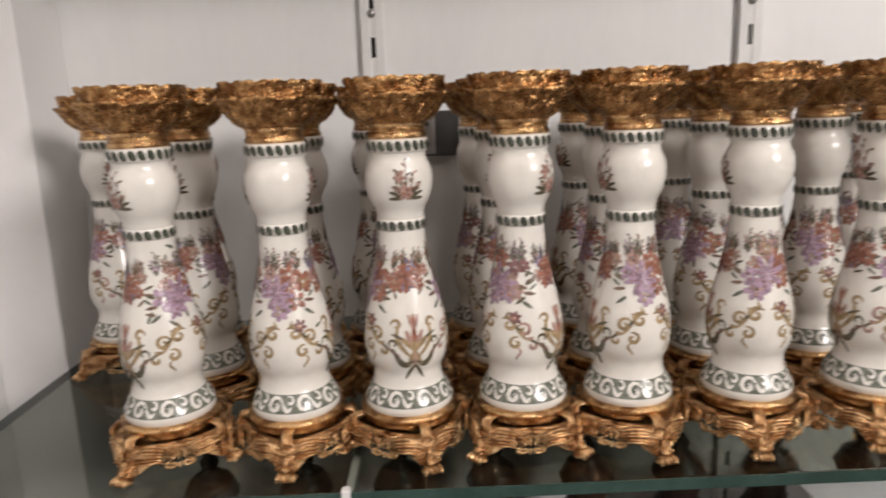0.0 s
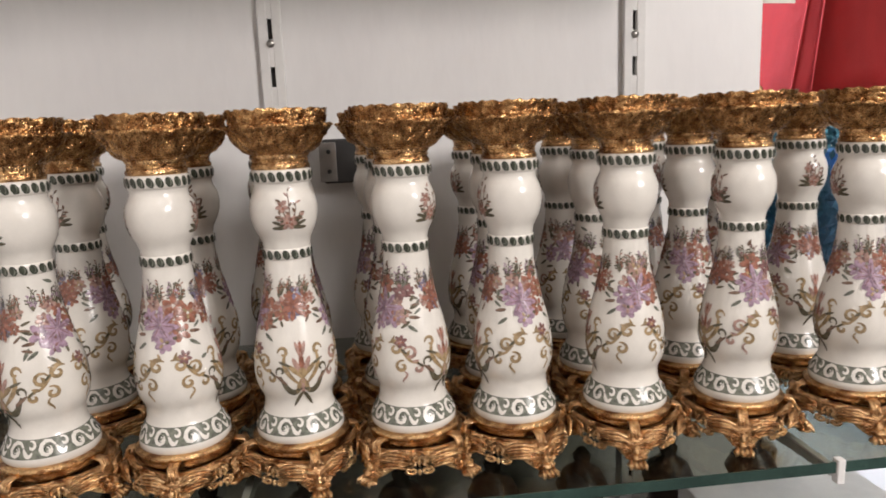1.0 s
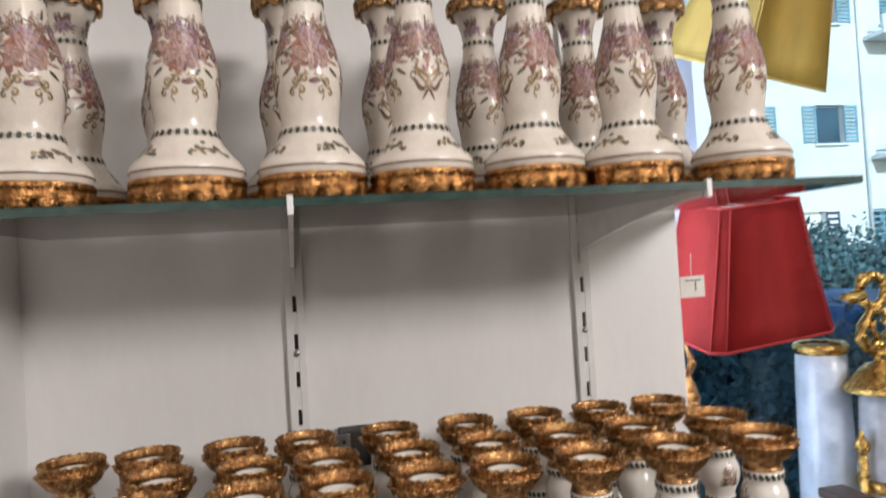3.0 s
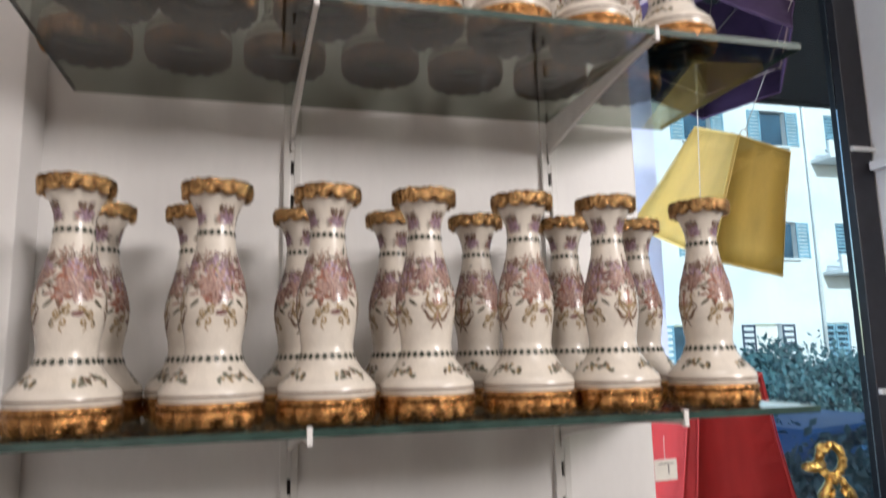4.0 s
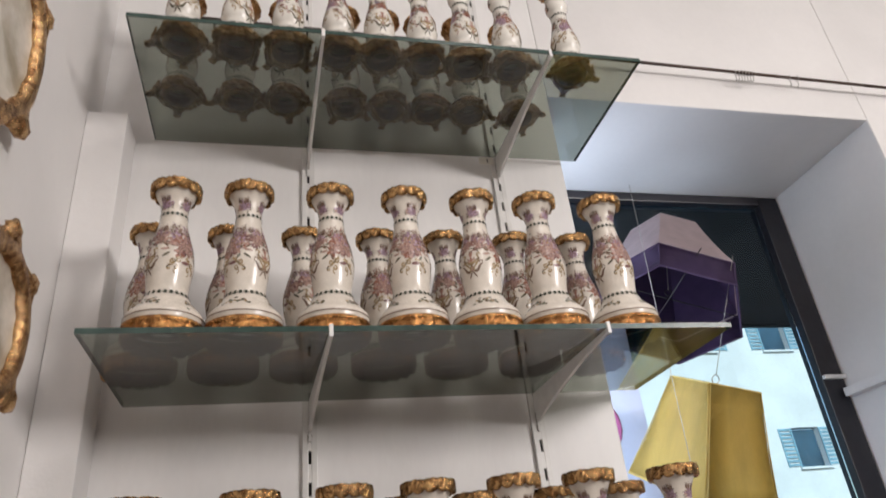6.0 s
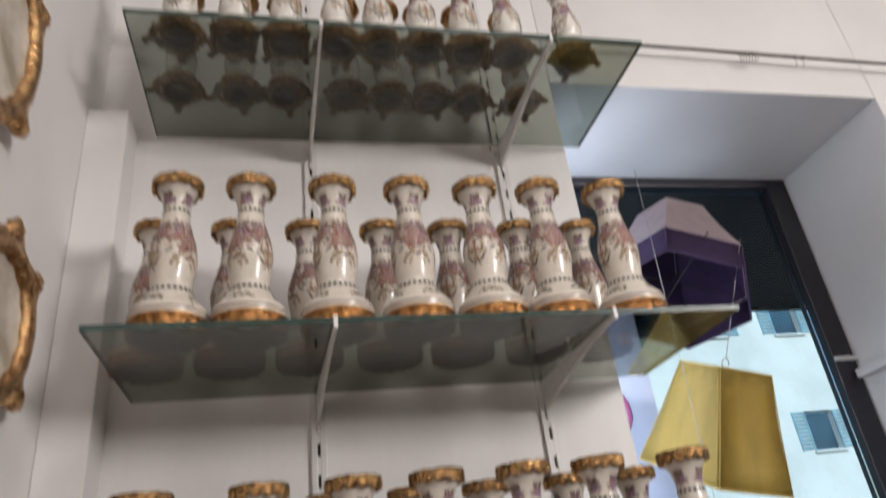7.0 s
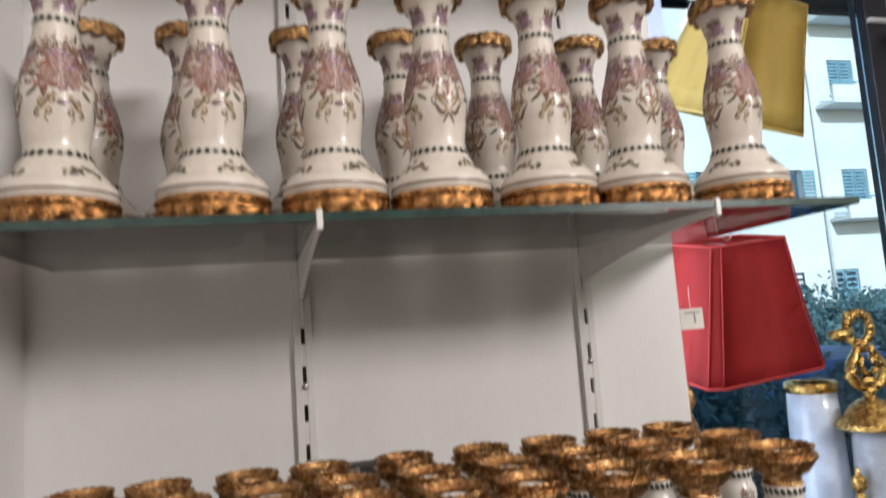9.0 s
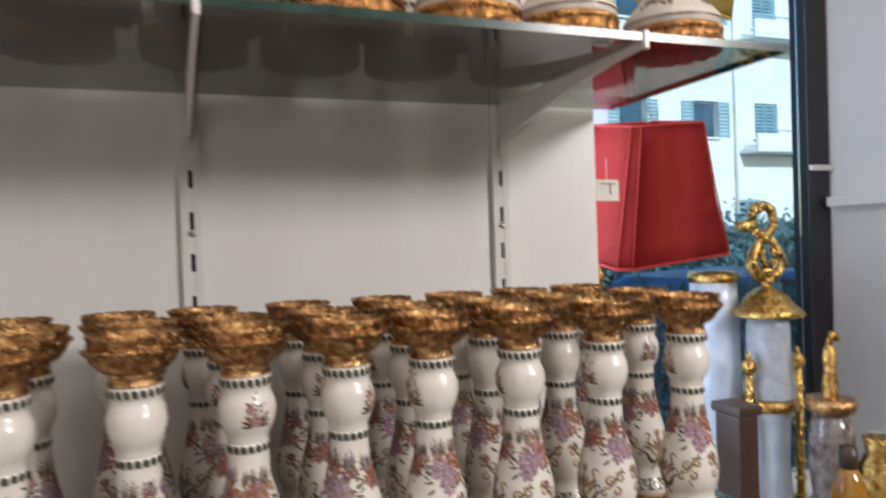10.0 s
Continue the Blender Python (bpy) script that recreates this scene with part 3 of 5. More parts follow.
def palmette(p, a0, z, h, leaf):
    """Upright lyre-shaped ornament: red plume, ochre scrolls, spreading olive wings."""
    k_ = h / 0.030
    for k in range(5):
        p.petal(a0, z - 0.002 * k_, math.pi / 2 + (k - 2) * 0.42, (0.0095, 0.011, 0.0125, 0.011, 0.0095)[k] * k_, 0.0030 * k_, (OCHRE, ROSE, RED, ROSE, OCHRE)[k], 0.0008)
    for k in range(3):
        p.petal(a0, z + 0.008 * k_, math.pi / 2 + (k - 1) * 0.32, 0.0085 * k_, 0.0022 * k_, (ROSE, RED, ROSE)[k], 0.0006, 0.0001)
    for k in range(3):
        p.petal(a0, z - 0.002 * k_, -math.pi / 2 + (k - 1) * 0.36, 0.0095 * k_, 0.0028 * k_, (OCHRE, ROSE, OCHRE)[k], 0.0004)
    p.petal(a0, z, math.pi / 2, 0.0060 * k_, 0.0050 * k_, OCHRE, -0.003 * k_, 0.0002)
    for s in (-1, 1):
        p.stroke(a0, z, [(s * (0.002 + 0.0075 * math.sin(2.2 * t)) * k_, (-0.006 + 0.017 * t) * k_) for t in np.linspace(0, 1, 11)], 0.0026 * k_, OCHRE)
        p.spiral(a0, z, 0.0 if s > 0 else math.pi, 0.9, 0.0032 * k_, 0.0008 * k_, 0.0020 * k_, OCHRE, s, (s * 0.0098 * k_, 0.0110 * k_))
        p.stroke(a0, z, [(s * (0.001 + 0.0108 * t) * k_, (-0.008 - 0.0050 * math.sin(2.4 * t) + 0.0100 * t * t) * k_) for t in np.linspace(0, 1, 11)], 0.0036 * k_, leaf)
        p.spiral(a0, z, -0.6 if s > 0 else math.pi + 0.6, 0.8, 0.0030 * k_, 0.0008 * k_, 0.0015 * k_, leaf, s, (s * 0.0115 * k_, 0.0010 * k_))
        p.petal(a0, z - 0.010 * k_, -math.pi / 2 + s * 0.55, 0.0110 * k_, 0.0026 * k_, leaf, 0, 0.0001, True)
        p.petal(a0 + s * 0.008 * k_ / p.radius(z, a0), z - 0.006 * k_, math.pi / 2 - s * 0.9, 0.0085 * k_, 0.0024 * k_, BROWN, 0, 0.0001, True)
        p.petal(a0 + s * 0.006 * k_ / p.radius(z, a0), z + 0.004 * k_, math.pi / 2 - s * 1.2, 0.0070 * k_, 0.0020 * k_, leaf, 0, 0.0001, True)


def paintings_tall(seed):
    """Name and mesh of each painted group of a tall candlestick."""
    rng = random.Random(seed)
    out = []
    for q in range(4):
        a0 = q * math.pi / 2
        p = Painter(a_radius)
        if q % 2 == 0:
            cols = rng.choice(((MAUVE, RED, ROSE, MAUVE, RED), (RED, MAUVE, BLUE, RED, ROSE), (MAUVE, ROSE, RED, MAUVE, PLUM)))
            bouquet(p, a0, rng, 0.1365, 0.0145, 0.0175, cols, (LEAF, BROWN, SAGE, LEAF), 0.0080)
            garland(p, a0, rng, 0.111, 0.0200, (OCHRE, ROSE if rng.random() < 0.4 else OCHRE, LEAF))
            p.flower(a0 + 0.40, 0.112, 0.0042, PLUM, RED, rng, 6)
            out.append(("bouquet", p.bm))
        else:
            bouquet(p, a0, rng, 0.141, 0.0115, 0.0100, (RED, ROSE, RED, BLUE), (LEAF, BROWN, SAGE), 0.0062)
            out.append(("bouquet", p.bm))
            p = Painter(a_radius)
            palmette(p, a0, 0.0965, 0.038, LEAF)
            out.append(("palmette", p.bm))
            p = Painter(a_radius)
            a1 = a0 + rng.uniform(-0.12, 0.12)
            p.sprig(a1, 0.192, 0.022, rng, BROWN, ROSE, 1.0)
            for s in (-1, 1):
                for k in range(3):
                    p.petal(a1, 0.192, math.pi / 2 + s * (0.8 + 0.4 * k), 0.011, 0.0026, LEAF, 0.001)
            p.flower(a1, 0.1955, 0.0052, ROSE, RED, rng, 6)
            p.flower(a1 - 0.2, 0.2060, 0.0042, ROSE, RED, rng, 5)
            out.append(("sprig", p.bm))
    return [(n, mesh_of(n, b, PAINT)) for n, b in out]


def foot_scrolls():
    """Grey-green border round the foot with pale scrolls."""
    p = Painter(a_radius)
    lathe([(a_radius(z, 0.4) + 0.0001, z) for z in np.linspace(0.0535, 0.0648, 7)], 48, bm=p.bm, mat=SAGE)
    n = 9
    for k in range(n):
        a = 2 * math.pi * k / n
        p.spiral(a, 0.0588, 0.3, 1.25, 0.0054, 0.0008, 0.0031, CREAM, 1)
        p.stroke(a, 0.0588, [(0.0052 + 0.0058 * t, 0.0012 - 0.0046 * math.sin(2.6 * t)) for t in np.linspace(0, 1, 7)], 0.0026, CREAM, 0.0001)
        p.spiral(a + 0.36, 0.0612, 2.0, 0.8, 0.0030, 0.0008, 0.0018, CREAM, -1)
        p.stroke(a, 0.0588, [(0.0019 * math.cos(t), 0.0019 * math.sin(t)) for t in np.linspace(0, 5, 7)], 0.0009, GREEN, 0.0004)
    return p.bm


def relief_bowl(seg=132):
    """Gilt bowl: acanthus leaves in relief, ragged leafy brim, hollow inside."""
    pr = [(0.0150, 0.2325), (0.0182, 0.2330), (0.0192, 0.2355), (0.0184, 0.2385), (0.0204, 0.2395), (0.0238, 0.2412), (0.0264, 0.2436), (0.0286, 0.2466), (0.0305, 0.2498),
          (0.0322, 0.2526), (0.0340, 0.2552), (0.0358, 0.2572), (0.0348, 0.2582), (0.0322, 0.2584), (0.0324, 0.2612), (0.0332, 0.2640), (0.0340, 0.2664), (0.0340, 0.2678),
          (0.0328, 0.2676), (0.0316, 0.2650), (0.0306, 0.2612), (0.0290, 0.2585), (0.0190, 0.2570), (0.0001, 0.2565)]
    dense, tier = [], []
    for k, (p0, p1) in enumerate(zip(pr, pr[1:])):
        cuts = 2 if 4 <= k <= 17 else 1
        for c in range(cuts):
            t = c / cuts
            dense.append((p0[0] + (p1[0] - p0[0]) * t, p0[1] + (p1[1] - p0[1]) * t))
            tier.append(k + t)
    dense.append(pr[-1])
    tier.append(len(pr) - 1)

    def shape(r, z, a, i):
        k = tier[i]
        if k <= 3 or k >= 20:
            return r, z
        leaf = abs(math.sin(4.5 * a)) ** 0.6
        up = abs(math.sin(6 * a + 0.4)) ** 0.6
        ns = noise.noise(Vector((math.cos(a) * 8, math.sin(a) * 8, z * 460)))
        grain = noise.noise(Vector((math.cos(a) * 19, math.sin(a) * 19, z * 900)))
        frond = math.sin(18 * a + 7.0 * (z - 0.24) * 100 * math.sin(9 * a)) * 0.5 + 0.5
        if k < 12.5:
            body = min(1.0, (k - 3) / 4)
            rr = r + body * (0.0010 * (leaf - 0.6) + 0.0022 * (frond ** 2 - 0.35) + 0.0008 * ns + 0.0006 * grain)
            tip = min(1.0, max(0.0, (k - 9) / 2))
            return rr + tip * 0.0012 * leaf, z + tip * (0.0018 * (leaf - 0.6) + 0.0004 * math.sin(27 * a))
        rr = r + 0.0008 * (up - 0.6) + 0.0016 * (frond ** 2 - 0.35) + 0.0007 * ns + 0.0005 * grain
        lift = min(1.0, max(0.0, (k - 13) / 3))
        return rr, z + lift * (0.0011 * (up - 0.55) + 0.0004 * math.sin(24 * a) + 0.0003 * grain)
    return lathe(dense, seg, shape)


def curl(bm, centre, r0, start, turns, hand, width, sy=1.0, bow=0.0):
    """Spiral ridge in a plane of constant x."""
    cx, cy, cz = centre
    pts = []
    for i in range(14):
        t = i / 13
        rad, ang = r0 * (1 - 0.80 * t), start + hand * 2 * math.pi * turns * t
        pts.append((cx - bow * t, sy * (cy + rad * math.cos(ang)), cz + rad * math.sin(ang)))
    tube(bm, pts, [width * (1 - 0.35 * i / 13) for i in range(14)], 6)


def stand_foot():
    """One corner of the gilt stand: ribbed loop, winged mask tapering to a claw."""
    bm = bmesh.new()
    for dy in (-0.0022, 0.0, 0.0022):
        tube(bm, [(0.0290, dy, 0.0375), (0.0345, dy, 0.0410), (0.0392, dy, 0.0392), (0.0408, dy, 0.0330), (0.0398, dy, 0.0265)], [0.0011, 0.0014, 0.0015, 0.0014, 0.0012], 6)
    # shield behind the mask, narrow at the claw
    rows = []
    n = 16
    for j in range(13):
        t = j / 12
        z = 0.0040 + 0.0255 * t
        half = 0.0058 + 0.0195 * t ** 0.85
        row = []
        for i in range(n + 1):
            u = -1 + 2 * i / n
            y = u * half
            x = 0.0478 - 0.0085 * t - 0.46 * abs(y) + 0.0016 * math.cos(u * 3.1)
            x += 0.0013 * math.sin(9.0 * abs(u) + 6.5 * t) + 0.0009 * noise.noise(Vector((abs(y) * 420, z * 420, 3.0)))
            row.append(bm.verts.new((x, y, z + 0.0022 * abs(u) ** 2)))
        rows.append(row)
    back = [[bm.verts.new((v.co.x - 0.0045, v.co.y * 0.94, v.co.z)) for v in r] for r in (rows[0], rows[-1])]
    for a, b in zip(rows, rows[1:]):
        for i in range(n):
            bm.faces.new((a[i], a[i + 1], b[i + 1], b[i])).smooth = True
    for i in range(n):
        bm.faces.new((back[0][i], back[0][i + 1], rows[0][i + 1], rows[0][i]))
        bm.faces.new((rows[-1][i], rows[-1][i + 1], back[1][i + 1], back[1][i]))
        bm.faces.new((back[1][i], back[1][i + 1], back[0][i + 1], back[0][i]))
    # nose, brow, eyes
    blob(bm, (0.0462, 0, 0.0170), (0.0032, 0.0024, 0.0058), 0, 10, 8)
    blob(bm, (0.0490, 0, 0.0112), (0.0030, 0.0030, 0.0028), 0, 10, 7)
    for s in (-1, 1):
        curl(bm, (0.0440, 0.0068, 0.0150), 0.0044, 0.3, 1.3, 1, 0.0011, s, 0.0004)
        curl(bm, (0.0462, 0.0050, 0.0092), 0.0028, 2.6, 1.1, -1, 0.0009, s)
        for k in range(5):
            z0 = 0.0125 + 0.0034 * k
            tube(bm, [(0.0442 - 0.0006 * k, s * 0.0052, z0 + 0.002), (0.0412 - 0.0006 * k, s * 0.0105, z0 + 0.0052), (0.0368 - 0.0003 * k, s * (0.0165 + 0.0007 * k), z0 + 0.0050), (0.0335, s * (0.0205 + 0.0008 * k), z0 + 0.0022)],
                 [0.0010, 0.0019, 0.0019, 0.0010], 6)
        tube(bm, [(0.0455, s * 0.0012, 0.0232), (0.0440, s * 0.0060, 0.0262), (0.0400, s * 0.0125, 0.0250), (0.0360, s * 0.0180, 0.0282)], [0.0010, 0.0014, 0.0013, 0.0008], 6)
    # claw
    blob(bm, (0.0490, 0, 0.0030), (0.0058, 0.0070, 0.0030), 0, 14, 8, 0.0008, 420)
    for dy in (-0.0050, -0.0017, 0.0017, 0.0050):
        tube(bm, [(0.0490, dy * 0.8, 0.0085), (0.0535, dy, 0.0058), (0.0542, dy * 1.05, 0.0018)], [0.0012, 0.0015, 0.0010], 6)
    bmesh.ops.recalc_face_normals(bm, faces=bm.faces[:])
    return bm


def stand_apron():
    """One side of the gilt stand: an arched openwork rail below the plate, with side ridges and a crest of two scrolls."""
    bm = bmesh.new()
    n = 30
    rows = []
    for i in range(n + 1):
        u = -1 + 2 * i / n
        y = u * 0.0275
        x = 0.0292 + 0.0022 * (1 - u * u)
        arch = 1 - u * u
        zb = 0.0085 + 0.0062 * arch + 0.0014 * math.cos(u * 15)
        zt = 0.0335 - 0.0040 * arch
        row = []
        for j in range(9):
            t = j / 8
            z = zb + (zt - zb) * t
            bulge = 0.0020 * math.sin(math.pi * t) + 0.0013 * math.sin(2 * math.pi * 2.5 * t + 2.2 * abs(u)) + 0.0014 * noise.noise(Vector((abs(y) * 420, z * 420, 2.0)))
            row.append(bm.verts.new((x + bulge, y, z)))
        rows.append(row + [bm.verts.new((x - 0.0030, y, zt)), bm.verts.new((x - 0.0030, y, zb))])
    m = len(rows[0])
    for a, b in zip(rows, rows[1:]):
        for k in range(m):
            bm.faces.new((a[k], b[k], b[(k + 1) % m], a[(k + 1) % m])).smooth = True
    for s in (-1, 1):
        for k in range(4):
            z = 0.0150 + 0.0036 * k
            tube(bm, [(0.0326, s * 0.0075, z + 0.0010), (0.0330, s * 0.0125, z + 0.0026), (0.0320, s * 0.0180, z + 0.0012), (0.0306, s * 0.0235, z + 0.0024)], [0.0008, 0.0014, 0.0014, 0.0008], 6)
        curl(bm, (0.0362, 0.0052, 0.0105), 0.0042, 1.2, 1.35, -1, 0.0017, s)
        tube(bm, [(0.0366, s * 0.0064, 0.0146), (0.0370, s * 0.0030, 0.0180), (0.0370, s * 0.0046, 0.0225), (0.0364, s * 0.0018, 0.0272)], [0.0012, 0.0013, 0.0013, 0.0008], 6)
        for k in range(4):
            z = 0.0185 + 0.0024 * k
            tube(bm, [(0.0362, s * 0.0044, z), (0.0358, s * 0.0085, z + 0.0022)], [0.0010, 0.0006], 5)
    tube(bm, [(0.0368, 0, 0.0160), (0.0374, 0, 0.0205), (0.0364, 0, 0.0252)], [0.0008, 0.0014, 0.0008], 6)
    blob(bm, (0.0362, 0, 0.0090), (0.0016, 0.0014, 0.0036), 0, 8, 6)
    # twisted garland under the plate
    tube(bm, [(0.0325, -0.012 + 0.003 * k, 0.0322 + 0.0010 * math.cos(k * 2.1) - 0.0016 * math.cos((k - 4) * 0.39)) for k in range(9)], [0.0006] + [0.0011] * 7 + [0.0006], 6)
    bmesh.ops.recalc_face_normals(bm, faces=bm.faces[:])
    return bm


TALL_MESH = {
    "column": mesh_of("column", lathe([(r, z) for r, z in A_ROWS], 48, lambda r, z, a, i: (r * (1 + a_lobe(z) * (abs(math.cos(2 * a)) - 0.55)), z)), M_china),
    "scrolls": mesh_of("foot_scrolls", foot_scrolls(), PAINT),
    "bowl": mesh_of("bowl", relief_bowl(), M_goldb),
    "ring": mesh_of("ring", lathe([(0.0180, 0.2295), (0.0198, 0.2300), (0.0202, 0.2320), (0.0190, 0.2335), (0.0186, 0.2365), (0.0200, 0.2385), (0.0200, 0.2400), (0.0172, 0.2405)], 40), M_gold),
    "dish": mesh_of("dish", lathe([(0.0188, 0.2572), (0.0180, 0.2590), (0.0160, 0.2592), (0.0150, 0.2582), (0.0001, 0.2580)], 28), M_china),
    "plate": mesh_of("plate", lathe([(0.0200, 0.0080), (0.0275, 0.0085), (0.0285, 0.0200), (0.0270, 0.0330), (0.0315, 0.0345), (0.0305, 0.0375), (0.0318, 0.0400), (0.0332, 0.0425), (0.0334, 0.0450), (0.0318, 0.0466), (0.0200, 0.0470)], 48), M_gold),
    "foot": mesh_of("foot", stand_foot(), M_gold_lit),
    "apron": mesh_of("apron", stand_apron(), M_gold_lit),
}


def beads_mesh(radius, z, count, size, tall):
    p = Painter(radius)
    p.beads(z, count, size, GREEN, tall)
    return mesh_of("bead_band", p.bm, PAINT)


def crescent_band(radius, z, half, count):
    """Raised cream band with dark green leaf-shaped beads."""
    p = Painter(radius)
    r0 = radius(z, 0)
    lathe([(r0 - 0.0005, z - half), (r0 + 0.0006, z - half * 0.9), (r0 + 0.0010, z), (r0 + 0.0006, z + half * 0.9), (r0 - 0.0005, z + half)], 48, bm=p.bm, mat=CREAM)
    for k in range(count):
        a = 2 * math.pi * k / count
        p.petal(a, z, math.pi / 2 + 0.35, half * 1.75, 0.0047, GREEN, -half * 0.88, 0.0009)
        p.stroke(a, z, [(0.0013 * math.cos(t) - 0.0002, half * 0.6 * math.sin(t)) for t in np.linspace(-1.3, 1.3, 5)], 0.0008, SAGE, 0.0012)
    return mesh_of("bead_band", p.bm, PAINT)


TALL_BEADS = [crescent_band(a_radius, 0.2245, 0.0042, 22), crescent_band(a_radius, 0.1735, 0.0038, 18)]


STAND = Matrix.Diagonal((1.0, 1.0, 0.655, 1))


def tall_candlestick(seed):
    """Tall candlestick: gilt four-footed stand, painted porcelain column, gilt leafy bowl."""
    t = empty("candlestick")
    col = part("column", TALL_MESH["column"], None, t)
    col.matrix_basis = Matrix.Translation((0, 0, -0.0172)) @ Matrix.Diagonal((0.975, 0.975, 1.004, 1))
    for nm, me in paintings_tall(seed):
        part(nm, me, None, col, "painted " + nm)
    part("foot_border", TALL_MESH["scrolls"], None, col, "grey-green painted scroll border")
    for me in TALL_BEADS:
        part("bead_band", me, None, col, "dark green beaded band")
    bowl = part("bowl", TALL_MESH["bowl"], None, t, "antique gold leafy bowl")
    bowl.matrix_basis = Matrix.Translation((0, 0, -0.0172)) @ Matrix.Diagonal((0.955, 0.955, 1.0, 1))
    part("neck_ring", TALL_MESH["ring"], None, bowl, "smooth gold ring")
    part("candle_dish", TALL_MESH["dish"], None, bowl, "small cream disc in the bowl")
    plate = part("stand_plate", TALL_MESH["plate"], None, t, "round gold base plate")
    plate.matrix_basis = STAND
    for k in range(4):
        part("foot", TALL_MESH["foot"], None, plate).matrix_basis = pose(0, 0, 0, 0, 0, 45 + 90 * k)
        part("apron", TALL_MESH["apron"], None, plate).matrix_basis = pose(0, 0, 0, 0, 0, 90 * k)
    return tagged(t, "floral painted cream porcelain candlestick with gold bowl and ornate gold stand", "candlestick", "tall candlesticks with bowls")


# low candlesticks of the upper shelves
B_PTS = [(0.024, 0.0480), (0.030, 0.0497), (0.036, 0.0490), (0.041, 0.0450), (0.048, 0.0385), (0.056, 0.0322), (0.064, 0.0282), (0.070, 0.0265), (0.076, 0.0262), (0.088, 0.0278), (0.102, 0.0300),
         (0.116, 0.0313), (0.128, 0.0302), (0.142, 0.0270), (0.156, 0.0232), (0.170, 0.0200), (0.182, 0.0182), (0.192, 0.0174), (0.202, 0.0180), (0.212, 0.0212), (0.220, 0.0252), (0.226, 0.0280)]
B_ROWS, B_Z, B_R = smooth_profile(B_PTS, 48)


def b_lobe(z):
    return 0.03 * math.exp(-((z - 0.115) / 0.03) ** 2)


def b_radius(z, a):
    return float(np.interp(z, B_Z, B_R)) * (1 + b_lobe(z) * (abs(math.cos(2 * a)) - 0.55))


def paintings_low(seed):
    rng = random.Random(seed)
    out = []
    for q in range(4):
        a0 = q * math.pi / 2
        p = Painter(b_radius)
        if q % 2 == 0:
            bouquet(p, a0, rng, 0.137, 0.0180, 0.0200, (ROSE, MAUVE, RED, PLUM, MAUVE, ROSE), (BROWN, ROSE, LEAF, SAGE), 0.0118)
            garland(p, a0, rng, 0.113, 0.0165, (OCHRE, OCHRE, LEAF))
            p.petal(a0 + 0.10, 0.108, 0.1, 0.012, 0.0050, PLUM, -0.006, 0.0004)
            out.append(("bouquet", p.bm))
        else:
            palmette(p, a0, 0.112, 0.035, BROWN)
            out.append(("palmette", p.bm))
            p = Painter(b_radius)
            for s in (-1, 1):
                bouquet(p, a0 + s * 0.42, rng, 0.146, 0.0085, 0.0150, (ROSE, MAUVE, PLUM), (BROWN, SAGE), 0.0068)
            out.append(("sprig", p.bm))
        p = Painter(b_radius)
        bouquet(p, a0 + 0.35, rng, 0.203, 0.0065, 0.0060, (MAUVE, BROWN, ROSE), (BROWN, LEAF), 0.0048)
        for k in range(22):
            u = -1 + 2 * k / 21
            p.petal(a0 + 0.4 + 0.40 * u + rng.gauss(0, 0.03), 0.0505 - 0.0060 * u * u + rng.gauss(0, 0.0022), rng.uniform(-0.9, 0.9), 0.0052, 0.0034, rng.choice((LEAF, OCHRE, SAGE, SAGE, BROWN)))
        out.append(("sprig", p.bm))
    return [(n, mesh_of(n, b, PAINT)) for n, b in out]


def low_rim():
    """Gilt drooping brim of leaf tips, hollow on top."""
    pr = [(0.0262, 0.2225), (0.0292, 0.2205), (0.0318, 0.2210), (0.0332, 0.2240), (0.0338, 0.2270), (0.0340, 0.2300), (0.0338, 0.2330), (0.0333, 0.2358), (0.0322, 0.2376), (0.0306, 0.2378), (0.0285, 0.2360), (0.0240, 0.2335), (0.0001, 0.2330)]

    def shape(r, z, a, i):
        leaf = abs(math.sin(6 * a)) ** 0.55
        vein = math.cos(36 * a + 5.0 * math.sin(6 * a) * (z - 0.22) * 90)
        ns = noise.noise(Vector((math.cos(a) * 11, math.sin(a) * 11, z * 520)))
        if i <= 3:
            return r + 0.0020 * leaf + 0.0005 * vein, z - (0.0072 * leaf - 0.0030) * (1 if i > 0 else 0.3) + 0.0010 * ns
        if i <= 9:
            return r + 0.0011 * leaf + 0.0012 * vein + 0.0014 * ns, z + 0.0016 * leaf + 0.0009 * vein
        return r, z
    return lathe(pr, 144, shape)


def low_base():
    """Gilt ring foot: a row of rounded leaves in relief, arched lower edge."""
    pr = [(0.0400, 0.0010), (0.0464, 0.0), (0.0482, 0.0020), (0.0490, 0.0045), (0.0496, 0.0075), (0.0500, 0.0105), (0.0501, 0.0135), (0.0496, 0.0160), (0.0490, 0.0172), (0.0502, 0.0188), (0.0508, 0.0212), (0.0500, 0.0240), (0.0470, 0.0255), (0.0300, 0.0258)]

    def shape(r, z, a, i):
        leaf = abs(math.sin(7 * a))
        ns = noise.noise(Vector((math.cos(a) * 11, math.sin(a) * 11, z * 330)))
        if 1 <= i <= 8:
            t = z / 0.017
            gap = (1 - leaf) ** 2
            dz = 0.0050 * gap if i <= 3 else 0.0
            return r + 0.0014 * ns + 0.0024 * (leaf ** 0.6 - 0.6) * math.sin(math.pi * min(1, 0.15 + t * 0.85)) - 0.0016 * gap + 0.0004 * math.cos(42 * a), z + dz
        if i <= 11:
            return r + 0.0005 * math.cos(40 * a) + 0.0004 * ns, z
        return r, z
    return lathe(pr, 132, shape)


